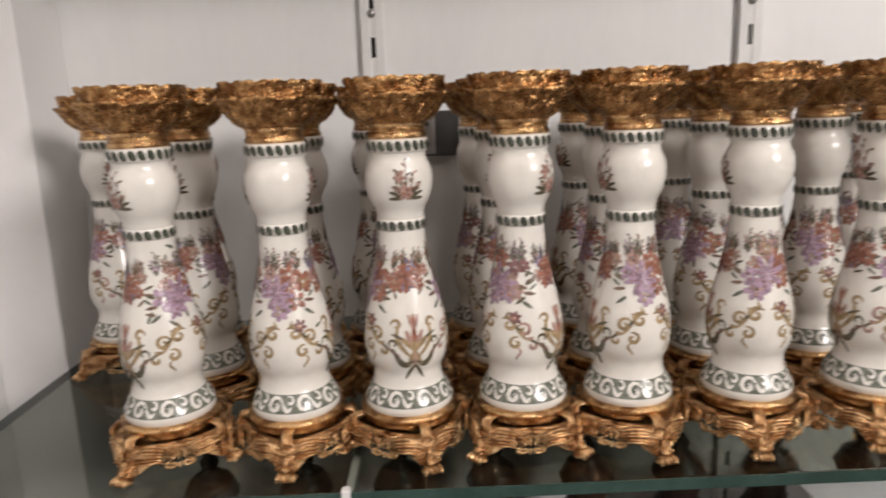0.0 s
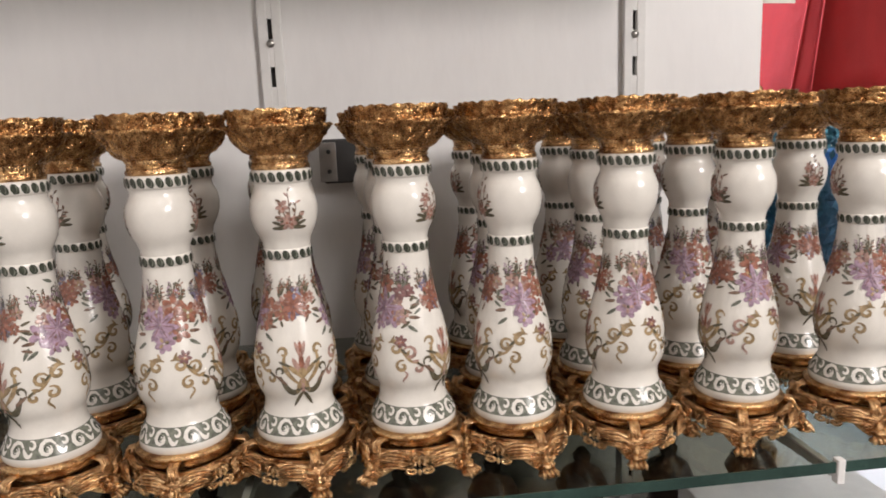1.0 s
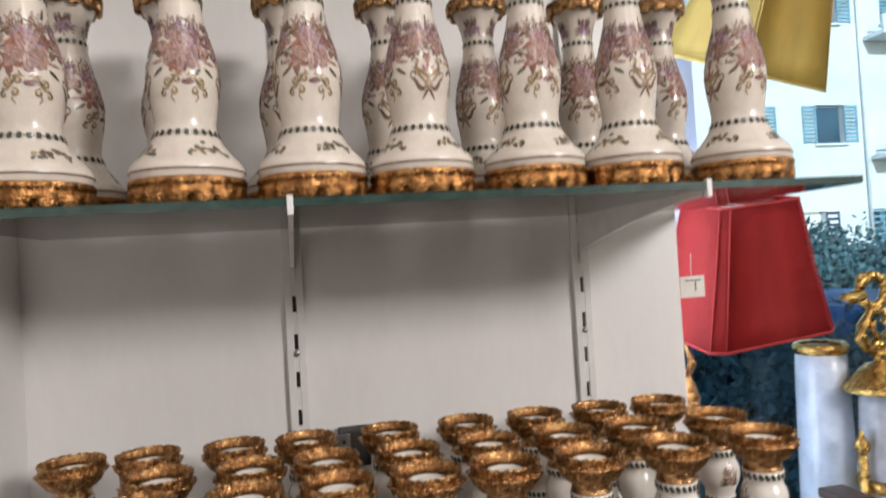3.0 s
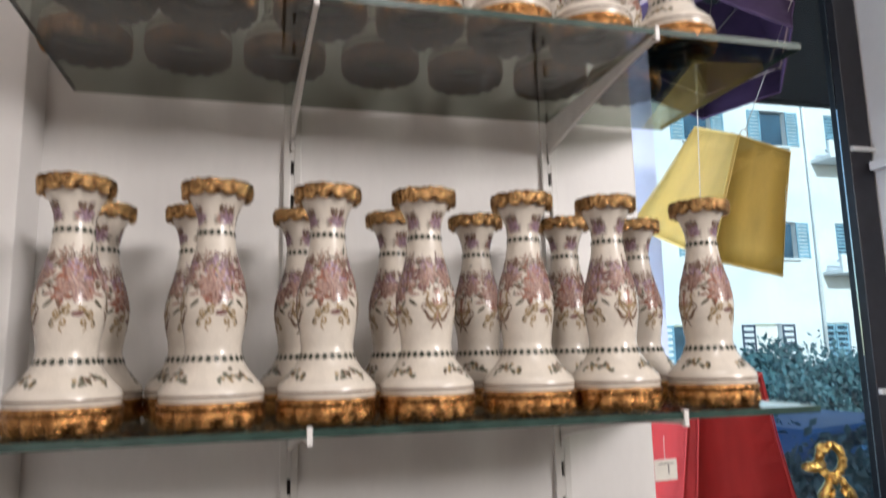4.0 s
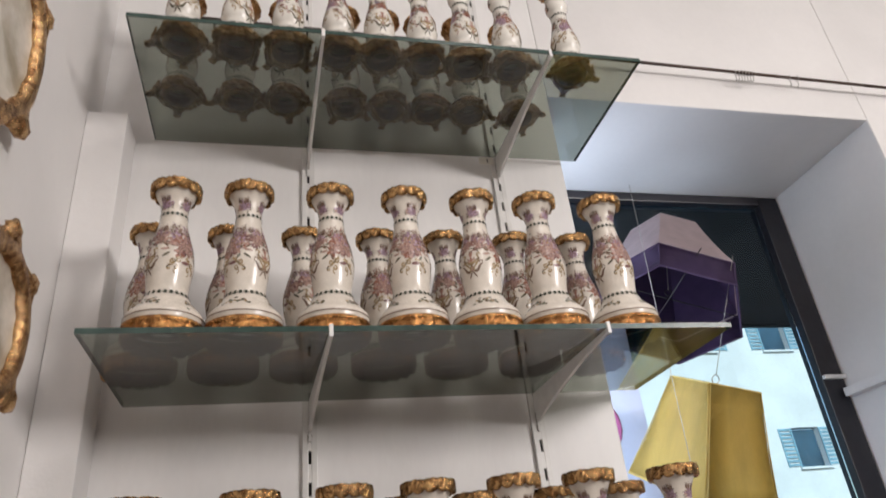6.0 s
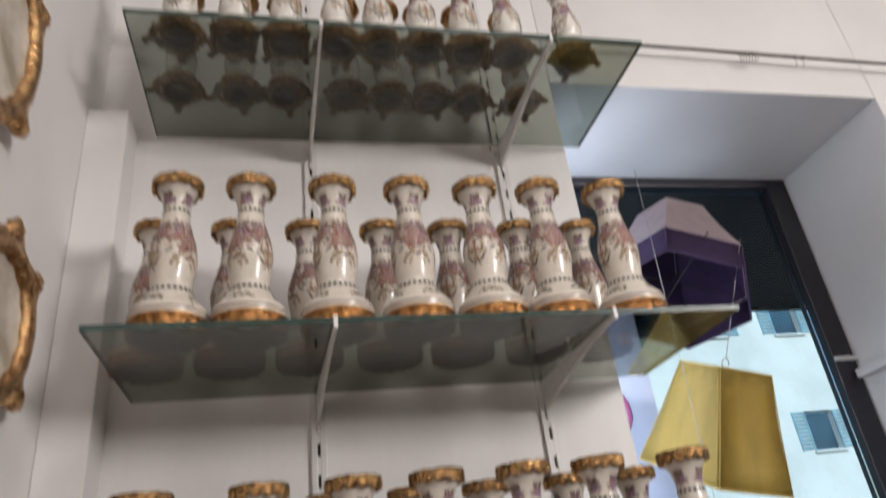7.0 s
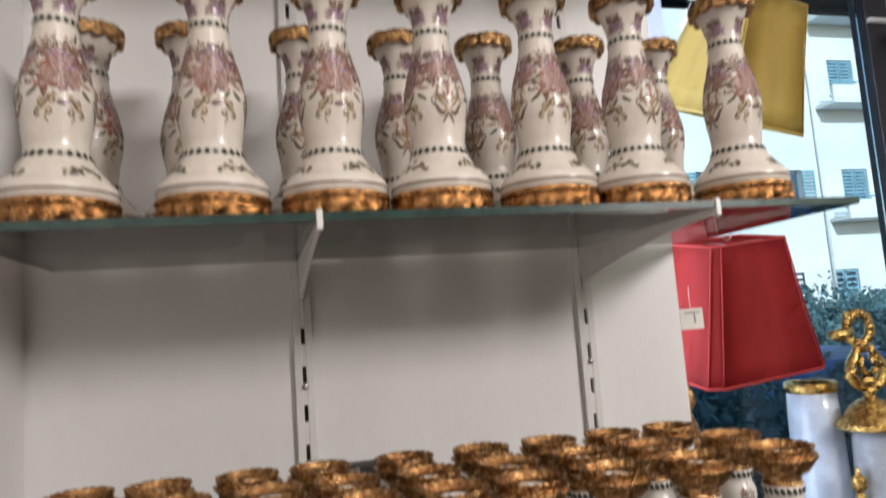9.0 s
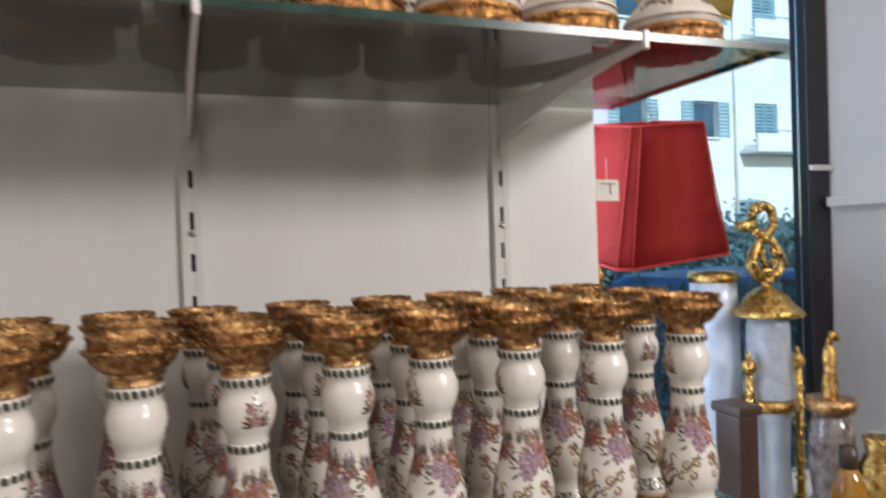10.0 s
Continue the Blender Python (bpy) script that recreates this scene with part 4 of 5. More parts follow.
LOW_MESH = {
    "column": mesh_of("column", lathe(B_ROWS, 44, lambda r, z, a, i: (r * (1 + b_lobe(z) * (abs(math.cos(2 * a)) - 0.55)), z)), M_china2),
    "rim": mesh_of("rim", low_rim(), M_goldl),
    "base": mesh_of("base", low_base(), M_goldf),
    "line": mesh_of("line", lathe([(0.0500, 0.0300), (0.0503, 0.0304), (0.0503, 0.0312), (0.0497, 0.0316)], 44), M_brown),
}
LOW_BEADS = [beads_mesh(b_radius, 0.0650, 25, 0.0062, 0.95), beads_mesh(b_radius, 0.1875, 18, 0.0056, 0.95)]


def low_candlestick(seed):
    t = empty("candlestick")
    t.scale = (1.042, 1.042, 1.042)
    col = part("column", LOW_MESH["column"], None, t)
    for nm, me in paintings_low(seed):
        part(nm, me, None, col, "painted mauve and brown " + nm)
    for me in LOW_BEADS:
        part("bead_band", me, None, col, "dark green beaded band")
    part("foot_line", LOW_MESH["line"], None, col, "thin brown painted line")
    part("rim", LOW_MESH["rim"], None, t, "antique gold leafy rim").matrix_basis = Matrix.Translation((0, 0, 0.2378 * 0.26)) @ Matrix.Diagonal((0.985, 0.985, 0.74, 1))
    part("base", LOW_MESH["base"], None, t, "gold ring foot")
    return tagged(t, "floral painted ivory porcelain candlestick with gold rim and gold foot", "candlestick", "flared candlesticks")


rng = random.Random(11)
FRONT1 = [(-0.132, -32, 24), (-0.044, 92, 45), (0.035, 13, 62), (0.115, 50, 0), (0.189, 104, 59), (0.273, 88, 34), (0.361, 98, 23), (0.456, 82, 31)]
tall = [tall_candlestick(s) for s in (3, 8, 21)]
used = set()


def put(kinds, i, m):
    k = kinds[i % len(kinds)]
    if k.name not in used:
        used.add(k.name)
        k.matrix_basis = m @ Matrix.Diagonal((*k.scale, 1))
        return k
    return copy_thing(k, m)


# x, turn of the painted column, turn of the stand
for i, (x, deg, stand) in enumerate(FRONT1):
    ob = put(tall, i, pose(x, -0.316, SHELF[1], 0, 0, deg))
    for o in ob.children:
        if o.name.startswith("stand_plate"):
            o.matrix_basis = pose(0, 0, 0, 0, 0, stand - deg) @ STAND
for i, x in enumerate((-0.132, -0.046, 0.028, 0.111, 0.196, 0.279, 0.361, 0.460)):
    put(tall, i + 1, pose(x, -0.232, SHELF[1], 0, 0, rng.uniform(0, 360)))
for i, x in enumerate((-0.236, -0.160, -0.070, 0.007, 0.102, 0.193, 0.278, 0.361, 0.440)):
    put(tall, i + 2, pose(x, -0.140, SHELF[1], 0, 0, rng.uniform(0, 360)))
for i, x in enumerate((-0.222, -0.132, -0.046, 0.042, 0.117, 0.197, 0.278, 0.362, 0.484)):
    put(tall, i, pose(x, -0.265, SHELF[4], 0, 0, rng.uniform(0, 360)))
for i, x in enumerate((-0.238, -0.133, -0.048, 0.068, 0.152, 0.231, 0.314, 0.420)):
    put(tall, i + 1, pose(x, -0.130, SHELF[4], 0, 0, rng.uniform(0, 360)))

low = [low_candlestick(s) for s in (5, 17)]
for i, (x, deg) in enumerate(((-0.220, 200), (-0.085, 190), (0.030, 185), (0.138, 100), (0.256, 190), (0.364, 100), (0.494, 185))):
    put(low, i, pose(x, -0.260, SHELF[2], 0, 0, deg + 90))
for i, x in enumerate((-0.222, -0.117, 0.009, 0.126, 0.238, 0.366, 0.475)):
    put(low, i + 1, pose(x, -0.132, SHELF[2], 0, 0, rng.uniform(0, 360)))
for i, (x, deg) in enumerate(((-0.204, 40), (-0.100, 140), (0.021, 200), (0.137, 180), (0.249, 50), (0.357, 185), (0.475, 190))):
    put(low, i, pose(x, -0.262, SHELF[3], 0, 0, deg + 90))
for i, x in enumerate((-0.253, -0.134, -0.015, 0.111, 0.231, 0.359, 0.477)):
    put(low, i + 1, pose(x, -0.128, SHELF[3], 0, 0, rng.uniform(0, 360)))


# ---- shop window display ----
def shade(name, centre, z0, z1, low, high, turn, cloth, label, sides=8, cut=0.35, trim=None, hook=0.12):
    """Fabric lampshade of flat panels on a wire frame, hung by a hook; low and high: half sizes (x, y)."""
    top = empty(name, pose(centre[0], centre[1], 0, 0, 0, turn))

    def ring(h):
        c = cut
        if sides == 6:
            return [(h[0] * math.cos(math.radians(60 * k)), h[1] * math.sin(math.radians(60 * k))) for k in range(6)]
        return [(h[0], -h[1] * (1 - c)), (h[0], h[1] * (1 - c)), (h[0] * (1 - c), h[1]), (-h[0] * (1 - c), h[1]), (-h[0], h[1] * (1 - c)), (-h[0], -h[1] * (1 - c)), (-h[0] * (1 - c), -h[1]), (h[0] * (1 - c), -h[1])]
    lo, hi = ring(low), ring(high)
    n = len(lo)
    for k in range(n):
        bm = bmesh.new()
        a, b = lo[k], lo[(k + 1) % n]
        c, d = hi[(k + 1) % n], hi[k]
        steps = 6
        grid = []
        for i in range(steps + 1):
            t = i / steps
            sag = 0.004 * math.sin(math.pi * t)
            row = []
            for j in range(4):
                s = j / 3
                x = (a[0] * (1 - s) + b[0] * s) * (1 - t) + (d[0] * (1 - s) + c[0] * s) * t
                y = (a[1] * (1 - s) + b[1] * s) * (1 - t) + (d[1] * (1 - s) + c[1] * s) * t
                f = 1 - sag / max(0.03, math.hypot(x, y))
                row.append(bm.verts.new((x * f, y * f, z0 + (z1 - z0) * t)))
            grid.append(row)
        for i in range(steps):
            for j in range(3):
                bm.faces.new((grid[i][j], grid[i][j + 1], grid[i + 1][j + 1], grid[i + 1][j])).smooth = True
        r = bmesh.ops.solidify(bm, geom=bm.faces[:], thickness=0.0012)
        part("panel", bm, cloth, top)
        tb = bmesh.new()
        tube(tb, [(a[0], a[1], z0), ((a[0] + d[0]) / 2 * 0.985, (a[1] + d[1]) / 2 * 0.985, (z0 + z1) / 2), (d[0], d[1], z1)], 0.0014, 6)
        part("seam", tb, trim or cloth, top)
    for pts, z, nm in ((lo, z0, "lower_binding"), (hi, z1, "upper_binding")):
        tb = bmesh.new()
        tube(tb, [(p[0], p[1], z) for p in pts + pts[:2]], 0.0028, 8)
        part(nm, tb, trim or cloth, top)
    tb = bmesh.new()
    tube(tb, [(-high[0], 0, z1 - 0.006), (0, 0, z1 - 0.008), (high[0], 0, z1 - 0.006)], 0.0014, 6)
    tube(tb, [(0, -high[1], z1 - 0.006), (0, 0, z1 - 0.008), (0, high[1], z1 - 0.006)], 0.0014, 6)
    ringpts = [(0.010 * math.cos(t), 0, z1 + 0.012 + 0.010 * math.sin(t)) for t in np.linspace(0, 2 * math.pi, 13)]
    tube(tb, ringpts, 0.0012, 6)
    part("wire_ring", tb, M_dark if sides == 6 else M_zinc, top, "thin wire carrier")
    tb = bmesh.new()
    tube(tb, [(0, 0, z1 + 0.02), (0, 0, z1 + hook)], 0.0008, 5)
    part("hanging_wire", tb, M_zinc, top)
    return tagged(top, label, "lampshade", "lampshades hung in the window")


def hang(ob, centre, turn):
    """Tilt a shade about its middle."""
    ob.matrix_basis = Matrix.Translation(centre) @ pose(0, 0, 0, *turn) @ Matrix.Translation((0, 0, -centre[2]))


red = shade("lampshade", (0.832, 0.245), 1.494, 1.744, (0.136, 0.100), (0.086, 0.066), 4, M_redcloth, "dark red fabric lampshade hanging in the shop window", cut=0.16, hook=0.95)
hang(red, (0.832, 0.245, 1.619), (10, -5, 4))
yellow = shade("lampshade", (0.890, 0.217), 1.990, 2.229, (0.098, 0.134), (0.073, 0.065), 10, M_yellowcloth, "mustard yellow satin lampshade hanging askew in the window", cut=0.04, hook=0.30)
hang(yellow, (0.890, 0.217, 2.110), (25.1, 7.7, 10.3))
purple = shade("lampshade", (0.896, 0.227), 2.392, 2.4616, (0.180, 0.180), (0.1827, 0.1827), 0, M_purplecloth, "deep purple hexagonal lampshade with pale lilac top hanging in the window", sides=6, hook=0.30)
hang(purple, (0.896, 0.227, 2.4616), (-16.0, 18.8, -5.5))
for k in range(6):
    bm = bmesh.new()
    a0_, a1_ = math.radians(60 * k), math.radians(60 * k + 60)
    rows = []
    for i in range(5):
        t = i / 4
        r_ = 0.1835 + (0.096 - 0.1835) * t - 0.004 * math.sin(math.pi * t)
        rows.append([bm.verts.new((r_ * math.cos(q), r_ * math.sin(q), 2.4640 + 0.212 * t)) for q in (a0_, a1_)])
    for u_, v_ in zip(rows, rows[1:]):
        bm.faces.new((u_[0], u_[1], v_[1], v_[0]))
    bmesh.ops.solidify(bm, geom=bm.faces[:], thickness=0.0014)
    part("hood_panel", bm, M_lilac, purple, "pale lilac sloping panel")
    bm = bmesh.new()
    vs = [bm.verts.new((r_ * math.cos(q), r_ * math.sin(q), z_)) for q, r_, z_ in ((a0_, 0.1760, 2.4645), (a1_, 0.1760, 2.4645), (a1_, 0.0880, 2.6720), (a0_, 0.0880, 2.6720))]
    bm.faces.new(vs)
    bmesh.ops.solidify(bm, geom=bm.faces[:], thickness=0.0010)
    part("lining", bm, M_purplecloth, purple, "dark purple lining")

# paper tag on the red shade
tag = empty("price_tag", pose(0.590, 0.014, 1.601, 0, 0, 8))
bm = bmesh.new()
add_box(bm, (-0.022, -0.0006, -0.016), (0.022, 0.0006, 0.016), 0)
part("card", bm, M_paper, tag)
box("printed_line", (0.004, -0.0012, -0.006), (0.006, -0.0008, 0.008), M_ink, 0, tag)
box("printed_line", (-0.014, -0.0012, 0.009), (0.016, -0.0008, 0.0105), M_ink, 0, tag)
tb = bmesh.new()
tube(tb, [(0, 0.0008, 0.014), (0.004, 0.006, 0.03), (0.010, 0.012, 0.05)], 0.0006, 5)
part("string", tb, M_paper, tag)
tagged(tag, "small cream paper price tag tied to the red lampshade", "price tag")

# poster on the glass
ps = box("poster", (EDGE_R + 0.004, WIN_Y - 0.003, 1.66), (0.86, WIN_Y - 0.0005, 2.40), M_poster, 0)
tagged(ps, "pale blue poster with pink ring print stuck on the window", "poster")
tb = bmesh.new()
pts = [(0.735 + 0.046 * math.cos(t), WIN_Y - 0.0042, 2.190 + 0.056 * math.sin(t)) for t in np.linspace(-2.4, 2.9, 18)]
tube(tb, pts, [0.008] * 18, 6)
for v in tb.verts:
    v.co.y = WIN_Y - 0.0046 + (v.co.y - WIN_Y + 0.0042) * 0.08
part("pink_ring", tb, M_pink, ps, "pink printed ring")


def brass_lantern(m):
    """Tall brass and crystal ornament with a domed cap and a looped finial."""
    t = empty("brass_ornament", m)
    part("porcelain_drum", lathe([(0.030, 0.0), (0.040, 0.004), (0.034, 0.02), (0.030, 0.09), (0.034, 0.165), (0.040, 0.178), (0.02, 0.18)], 32), M_frost, t, "pale blue porcelain drum")
    part("brass_band", lathe([(0.038, 0.178), (0.046, 0.182), (0.047, 0.196), (0.040, 0.200), (0.02, 0.201)], 36), M_brass, t)
    part("crystal_body", lathe([(0.043, 0.2015), (0.044, 0.215), (0.040, 0.245), (0.037, 0.290), (0.036, 0.325), (0.033, 0.342), (0.001, 0.343)], 10), M_crystal, t, "cut clear crystal body")
    part("dome_cap", lathe([(0.058, 0.343), (0.061, 0.347), (0.056, 0.354), (0.044, 0.364), (0.034, 0.378), (0.022, 0.388), (0.010, 0.392), (0.008, 0.398), (0.013, 0.403), (0.012, 0.408), (0.006, 0.411), (0.001, 0.412)], 32), M_brass, t)
    bm = bmesh.new()
    for s in (-1, 1):
        tube(bm, [(s * 0.003, 0, 0.408), (s * 0.022, 0, 0.416), (s * 0.034, 0, 0.432), (s * 0.030, 0, 0.452), (s * 0.016, 0, 0.470), (s * 0.012, 0, 0.480)], [0.008, 0.010, 0.011, 0.009, 0.007, 0.006], 8)
        tube(bm, [(s * 0.004, -0.004, 0.432), (s * 0.014, -0.006, 0.440), (s * 0.016, -0.004, 0.452), (s * 0.008, -0.002, 0.462)], [0.005, 0.006, 0.006, 0.004], 8)
        blob(bm, (s * 0.033, 0, 0.436), (0.009, 0.008, 0.012), 0, 10, 7, 0.003, 200)
    blob(bm, (0, 0, 0.420), (0.020, 0.010, 0.010), 0, 12, 8, 0.003, 200)
    blob(bm, (-0.004, 0, 0.478), (0.013, 0.009, 0.010), 0, 12, 8, 0.003, 200)
    for k in range(16):
        a = 2 * math.pi * k / 16
        blob(bm, (-0.006 + 0.024 * math.cos(a), 0, 0.510 + 0.026 * math.sin(a)), (0.0085, 0.008, 0.0085), 0, 8, 6, 0.003, 300)
    blob(bm, (-0.018, 0.002, 0.531), (0.014, 0.009, 0.011), 0, 12, 8, 0.004, 220)
    tube(bm, [(-0.026, 0, 0.508), (-0.045, 0, 0.500), (-0.064, 0, 0.503)], [0.011, 0.011, 0.006], 8)
    part("finial", bm, M_brass, t, "looped brass scroll finial")
    for s in (-1, 1):
        bm = bmesh.new()
        tube(bm, [(s * 0.056, -0.01, 0.0), (s * 0.056, -0.01, 0.12), (s * 0.055, -0.01, 0.245)], [0.0075, 0.0068, 0.0075], 10)
        for k in range(7):
            blob(bm, (s * 0.056, -0.01, 0.02 + 0.032 * k), (0.0105, 0.0105, 0.006), 0, 10, 6)
        blob(bm, (s * 0.055, -0.01, 0.260), (0.013, 0.013, 0.015), 0, 12, 8)
        tube(bm, [(s * 0.055, -0.01, 0.270), (s * 0.055, -0.01, 0.285)], [0.005, 0.003], 8)
        part("side_column", bm, M_brass, t)
    part("base", lathe([(0.074, -0.0), (0.076, 0.008), (0.066, 0.014), (0.03, 0.0145)], 36), M_brass, t)
    return tagged(t, "tall polished brass and crystal ornament with looped finial", "ornament")


brass_lantern(pose(1.132, 0.250, 0.9405) @ Matrix.Diagonal((1.2, 1.2, 1.2, 1)))


def vase(name, profile, seg, mats, m, label, parts=(), category="vase"):
    t = empty(name, m)
    part("body", lathe(profile, seg), mats, t)
    for nm, pr, mt, lb in parts:
        part(nm, lathe(pr, 28), mt, t, lb)
    return tagged(t, label, category)


vase("vase", [(0.001, 0.0), (0.045, 0.0), (0.050, 0.05), (0.046, 0.20), (0.043, 0.36), (0.040, 0.41), (0.036, 0.412), (0.036, 0.40)], 28, M_frost, pose(1.075, 0.345, 0.9405) @ Matrix.Diagonal((1.2, 1.2, 1.2, 1)), "tall pale blue ribbed opaline glass vase",
     [("collar", [(0.0405, 0.400), (0.044, 0.404), (0.045, 0.415), (0.040, 0.420), (0.034, 0.418)], M_brass, "brass collar")])
vase("oil_lamp", [(0.001, 0.0), (0.040, 0.0), (0.044, 0.02), (0.030, 0.05), (0.036, 0.10), (0.034, 0.16), (0.028, 0.185), (0.020, 0.19)], 12, M_smoke, pose(1.175, 0.140, 0.9405) @ Matrix.Diagonal((1.2, 1.2, 1.2, 1)), "small cut crystal oil lamp with brass finial",
     [("cup", [(0.020, 0.188), (0.036, 0.192), (0.040, 0.205), (0.036, 0.214), (0.012, 0.216)], M_goldb, "antique gold cup"),
      ("stem", [(0.012, 0.214), (0.013, 0.235), (0.009, 0.26), (0.012, 0.285), (0.006, 0.300), (0.001, 0.302)], M_brass, "brass stem")], "oil lamp")
t_ = empty("brass_tap", pose(1.175, 0.140, 1.3030) @ Matrix.Diagonal((1.2, 1.2, 1.2, 1)))
bm = bmesh.new()
tube(bm, [(0, 0, -0.004), (0, 0, 0.006), (0.006, 0, 0.016), (0.015, 0, 0.014), (0.017, 0, 0.004)], [0.006, 0.006, 0.0065, 0.006, 0.005], 9)
part("spout", bm, M_brass, t_)
tagged(t_, "small bent brass spout on the oil lamp", "spout")
vase("perfume_bottle", [(0.001, 0.0), (0.024, 0.0), (0.027, 0.03), (0.024, 0.09), (0.014, 0.115), (0.010, 0.12), (0.001, 0.12)], 24, M_amber, pose(1.105, 0.045, 0.9405) @ Matrix.Diagonal((1.25, 1.25, 1.30, 1)), "small amber glass bottle with dark stopper",
     [("stopper", [(0.010, 0.119), (0.013, 0.122), (0.012, 0.150), (0.001, 0.152)], M_wood, "dark stopper")], "bottle")
vase("goblet", [(0.001, 0.0), (0.034, 0.0), (0.030, 0.006), (0.008, 0.014), (0.007, 0.06), (0.026, 0.08), (0.032, 0.12), (0.030, 0.14), (0.028, 0.14), (0.028, 0.11), (0.001, 0.085)], 20, M_crystal, pose(1.300, 0.120, 0.9405) @ Matrix.Diagonal((1.2, 1.2, 1.2, 1)), "clear crystal goblet on the window deck", (), "goblet")
vase("gilt_pot", [(0.001, 0.0), (0.030, 0.0), (0.038, 0.03), (0.030, 0.07), (0.018, 0.085), (0.024, 0.10), (0.020, 0.101), (0.001, 0.09)], 28, M_brass, pose(1.215, 0.070, 0.9405) @ Matrix.Diagonal((1.2, 1.2, 1.9, 1)), "small round polished brass pot", (), "pot")
db = empty("wooden_clock_case", pose(0.912, 0.110, 0.9405) @ Matrix.Diagonal((0.72, 1.0, 1.60, 1)))
bm = bmesh.new()
add_box(bm, (-0.030, -0.03, 0.0), (0.030, 0.03, 0.165), 0.004)
part("case", bm, M_wood, db)
bm = bmesh.new()
add_box(bm, (-0.036, -0.036, 0.1652), (0.036, 0.036, 0.176), 0.003)
part("cornice", bm, M_wood, db)
tagged(db, "dark brown stained wooden box standing on the window deck", "wooden box")
ft = empty("gilt_finial", pose(0.640, 0.150, 0.9405) @ Matrix.Diagonal((1.2, 1.2, 1.2, 1)))
part("stem", lathe([(0.001, 0.0), (0.045, 0.0), (0.046, 0.012), (0.016, 0.03), (0.012, 0.18), (0.016, 0.30), (0.012, 0.34), (0.020, 0.36), (0.024, 0.385), (0.016, 0.41), (0.010, 0.42), (0.001, 0.425)], 24), M_goldb, ft)
bm = bmesh.new()
for k in range(6):
    a = k * math.pi / 3
    tube(bm, [(0.008 * math.cos(a), 0.008 * math.sin(a), 0.415), (0.018 * math.cos(a), 0.018 * math.sin(a), 0.435), (0.010 * math.cos(a), 0.010 * math.sin(a), 0.462)], [0.004, 0.006, 0.002], 7)
part("leaf_crown", bm, M_goldb, ft)
tagged(ft, "slender antique gold stand with leafy crown", "stand")


# ---- small fittings ----
cl = empty("wall_clip", pose(0.0, 0, 0))
box("steel_plate", (0.044, -0.0335, 1.404), (0.062, -0.0315, 1.446), M_zinc, 0.0006, cl, "bare steel plate")
box("black_block", (0.048, -0.0313, 1.402), (0.088, -0.0005, 1.449), M_dark, 0.002, cl, "black plastic block")
# dark discs paint the shade inside the plate's two holes
for z in (1.415, 1.436):
    part("hole", lathe([(0.0024, 0.0), (0.0024, 0.0004), (0.0001, 0.0005)], 12), M_dark, cl).matrix_basis = pose(0.054, -0.0336, z, 90)
tagged(cl, "small steel plate and black block fixed to the wall", "wall clip")

rod = empty("curtain_rod", pose(0, 0, 0))
bm = bmesh.new()
tube(bm, [(-0.25, -0.036, 2.999), (0.6, -0.036, 2.988), (2.1, -0.036, 2.962)], 0.0042, 10)
part("bar", bm, M_wood, rod)
for x, z in ((-0.2, 2.998), (0.62, 2.988), (1.9, 2.966)):
    bm = bmesh.new()
    tube(bm, [(x, -0.0005, z), (x, -0.031, z)], 0.003, 8)
    part("holder", bm, M_zinc, rod)
tagged(rod, "thin dark curtain rod fixed across the lintel", "curtain rod")
for i, (x, n) in enumerate(((1.117, 7), (1.273, 2))):
    for k in range(n):
        h = empty("curtain_hook", pose(x + 0.009 * (k - n / 2) * (1 if n > 2 else 2.6), -0.036, 2.988 - (x - 0.6) * 0.0173, 0, 0, 70 + 13 * k))
        bm = bmesh.new()
        tube(bm, [(0.0062 * math.cos(a), 0, 0.0062 * math.sin(a) - 0.001) for a in np.linspace(-1.2, 4.2, 12)], 0.0010, 6)
        tube(bm, [(0.001, 0, -0.0068), (0.003, 0, -0.020), (0.008, 0, -0.024), (0.010, 0, -0.017)], 0.0010, 6)
        part("wire", bm, M_zinc, h)
        tagged(h, "small bent wire curtain hook hanging on the rod", "curtain hook", "curtain hooks")

lb = empty("shelf_label", pose(0.376, -0.022, 2.668))
box("card", (-0.016, -0.0006, -0.009), (0.016, 0.0006, 0.009), M_paper, 0.0002, lb)
box("printed_line", (0.001, -0.0013, -0.005), (0.004, -0.0008, 0.005), M_ink, 0, lb)
tagged(lb, "small white printed label under the top shelf", "label")


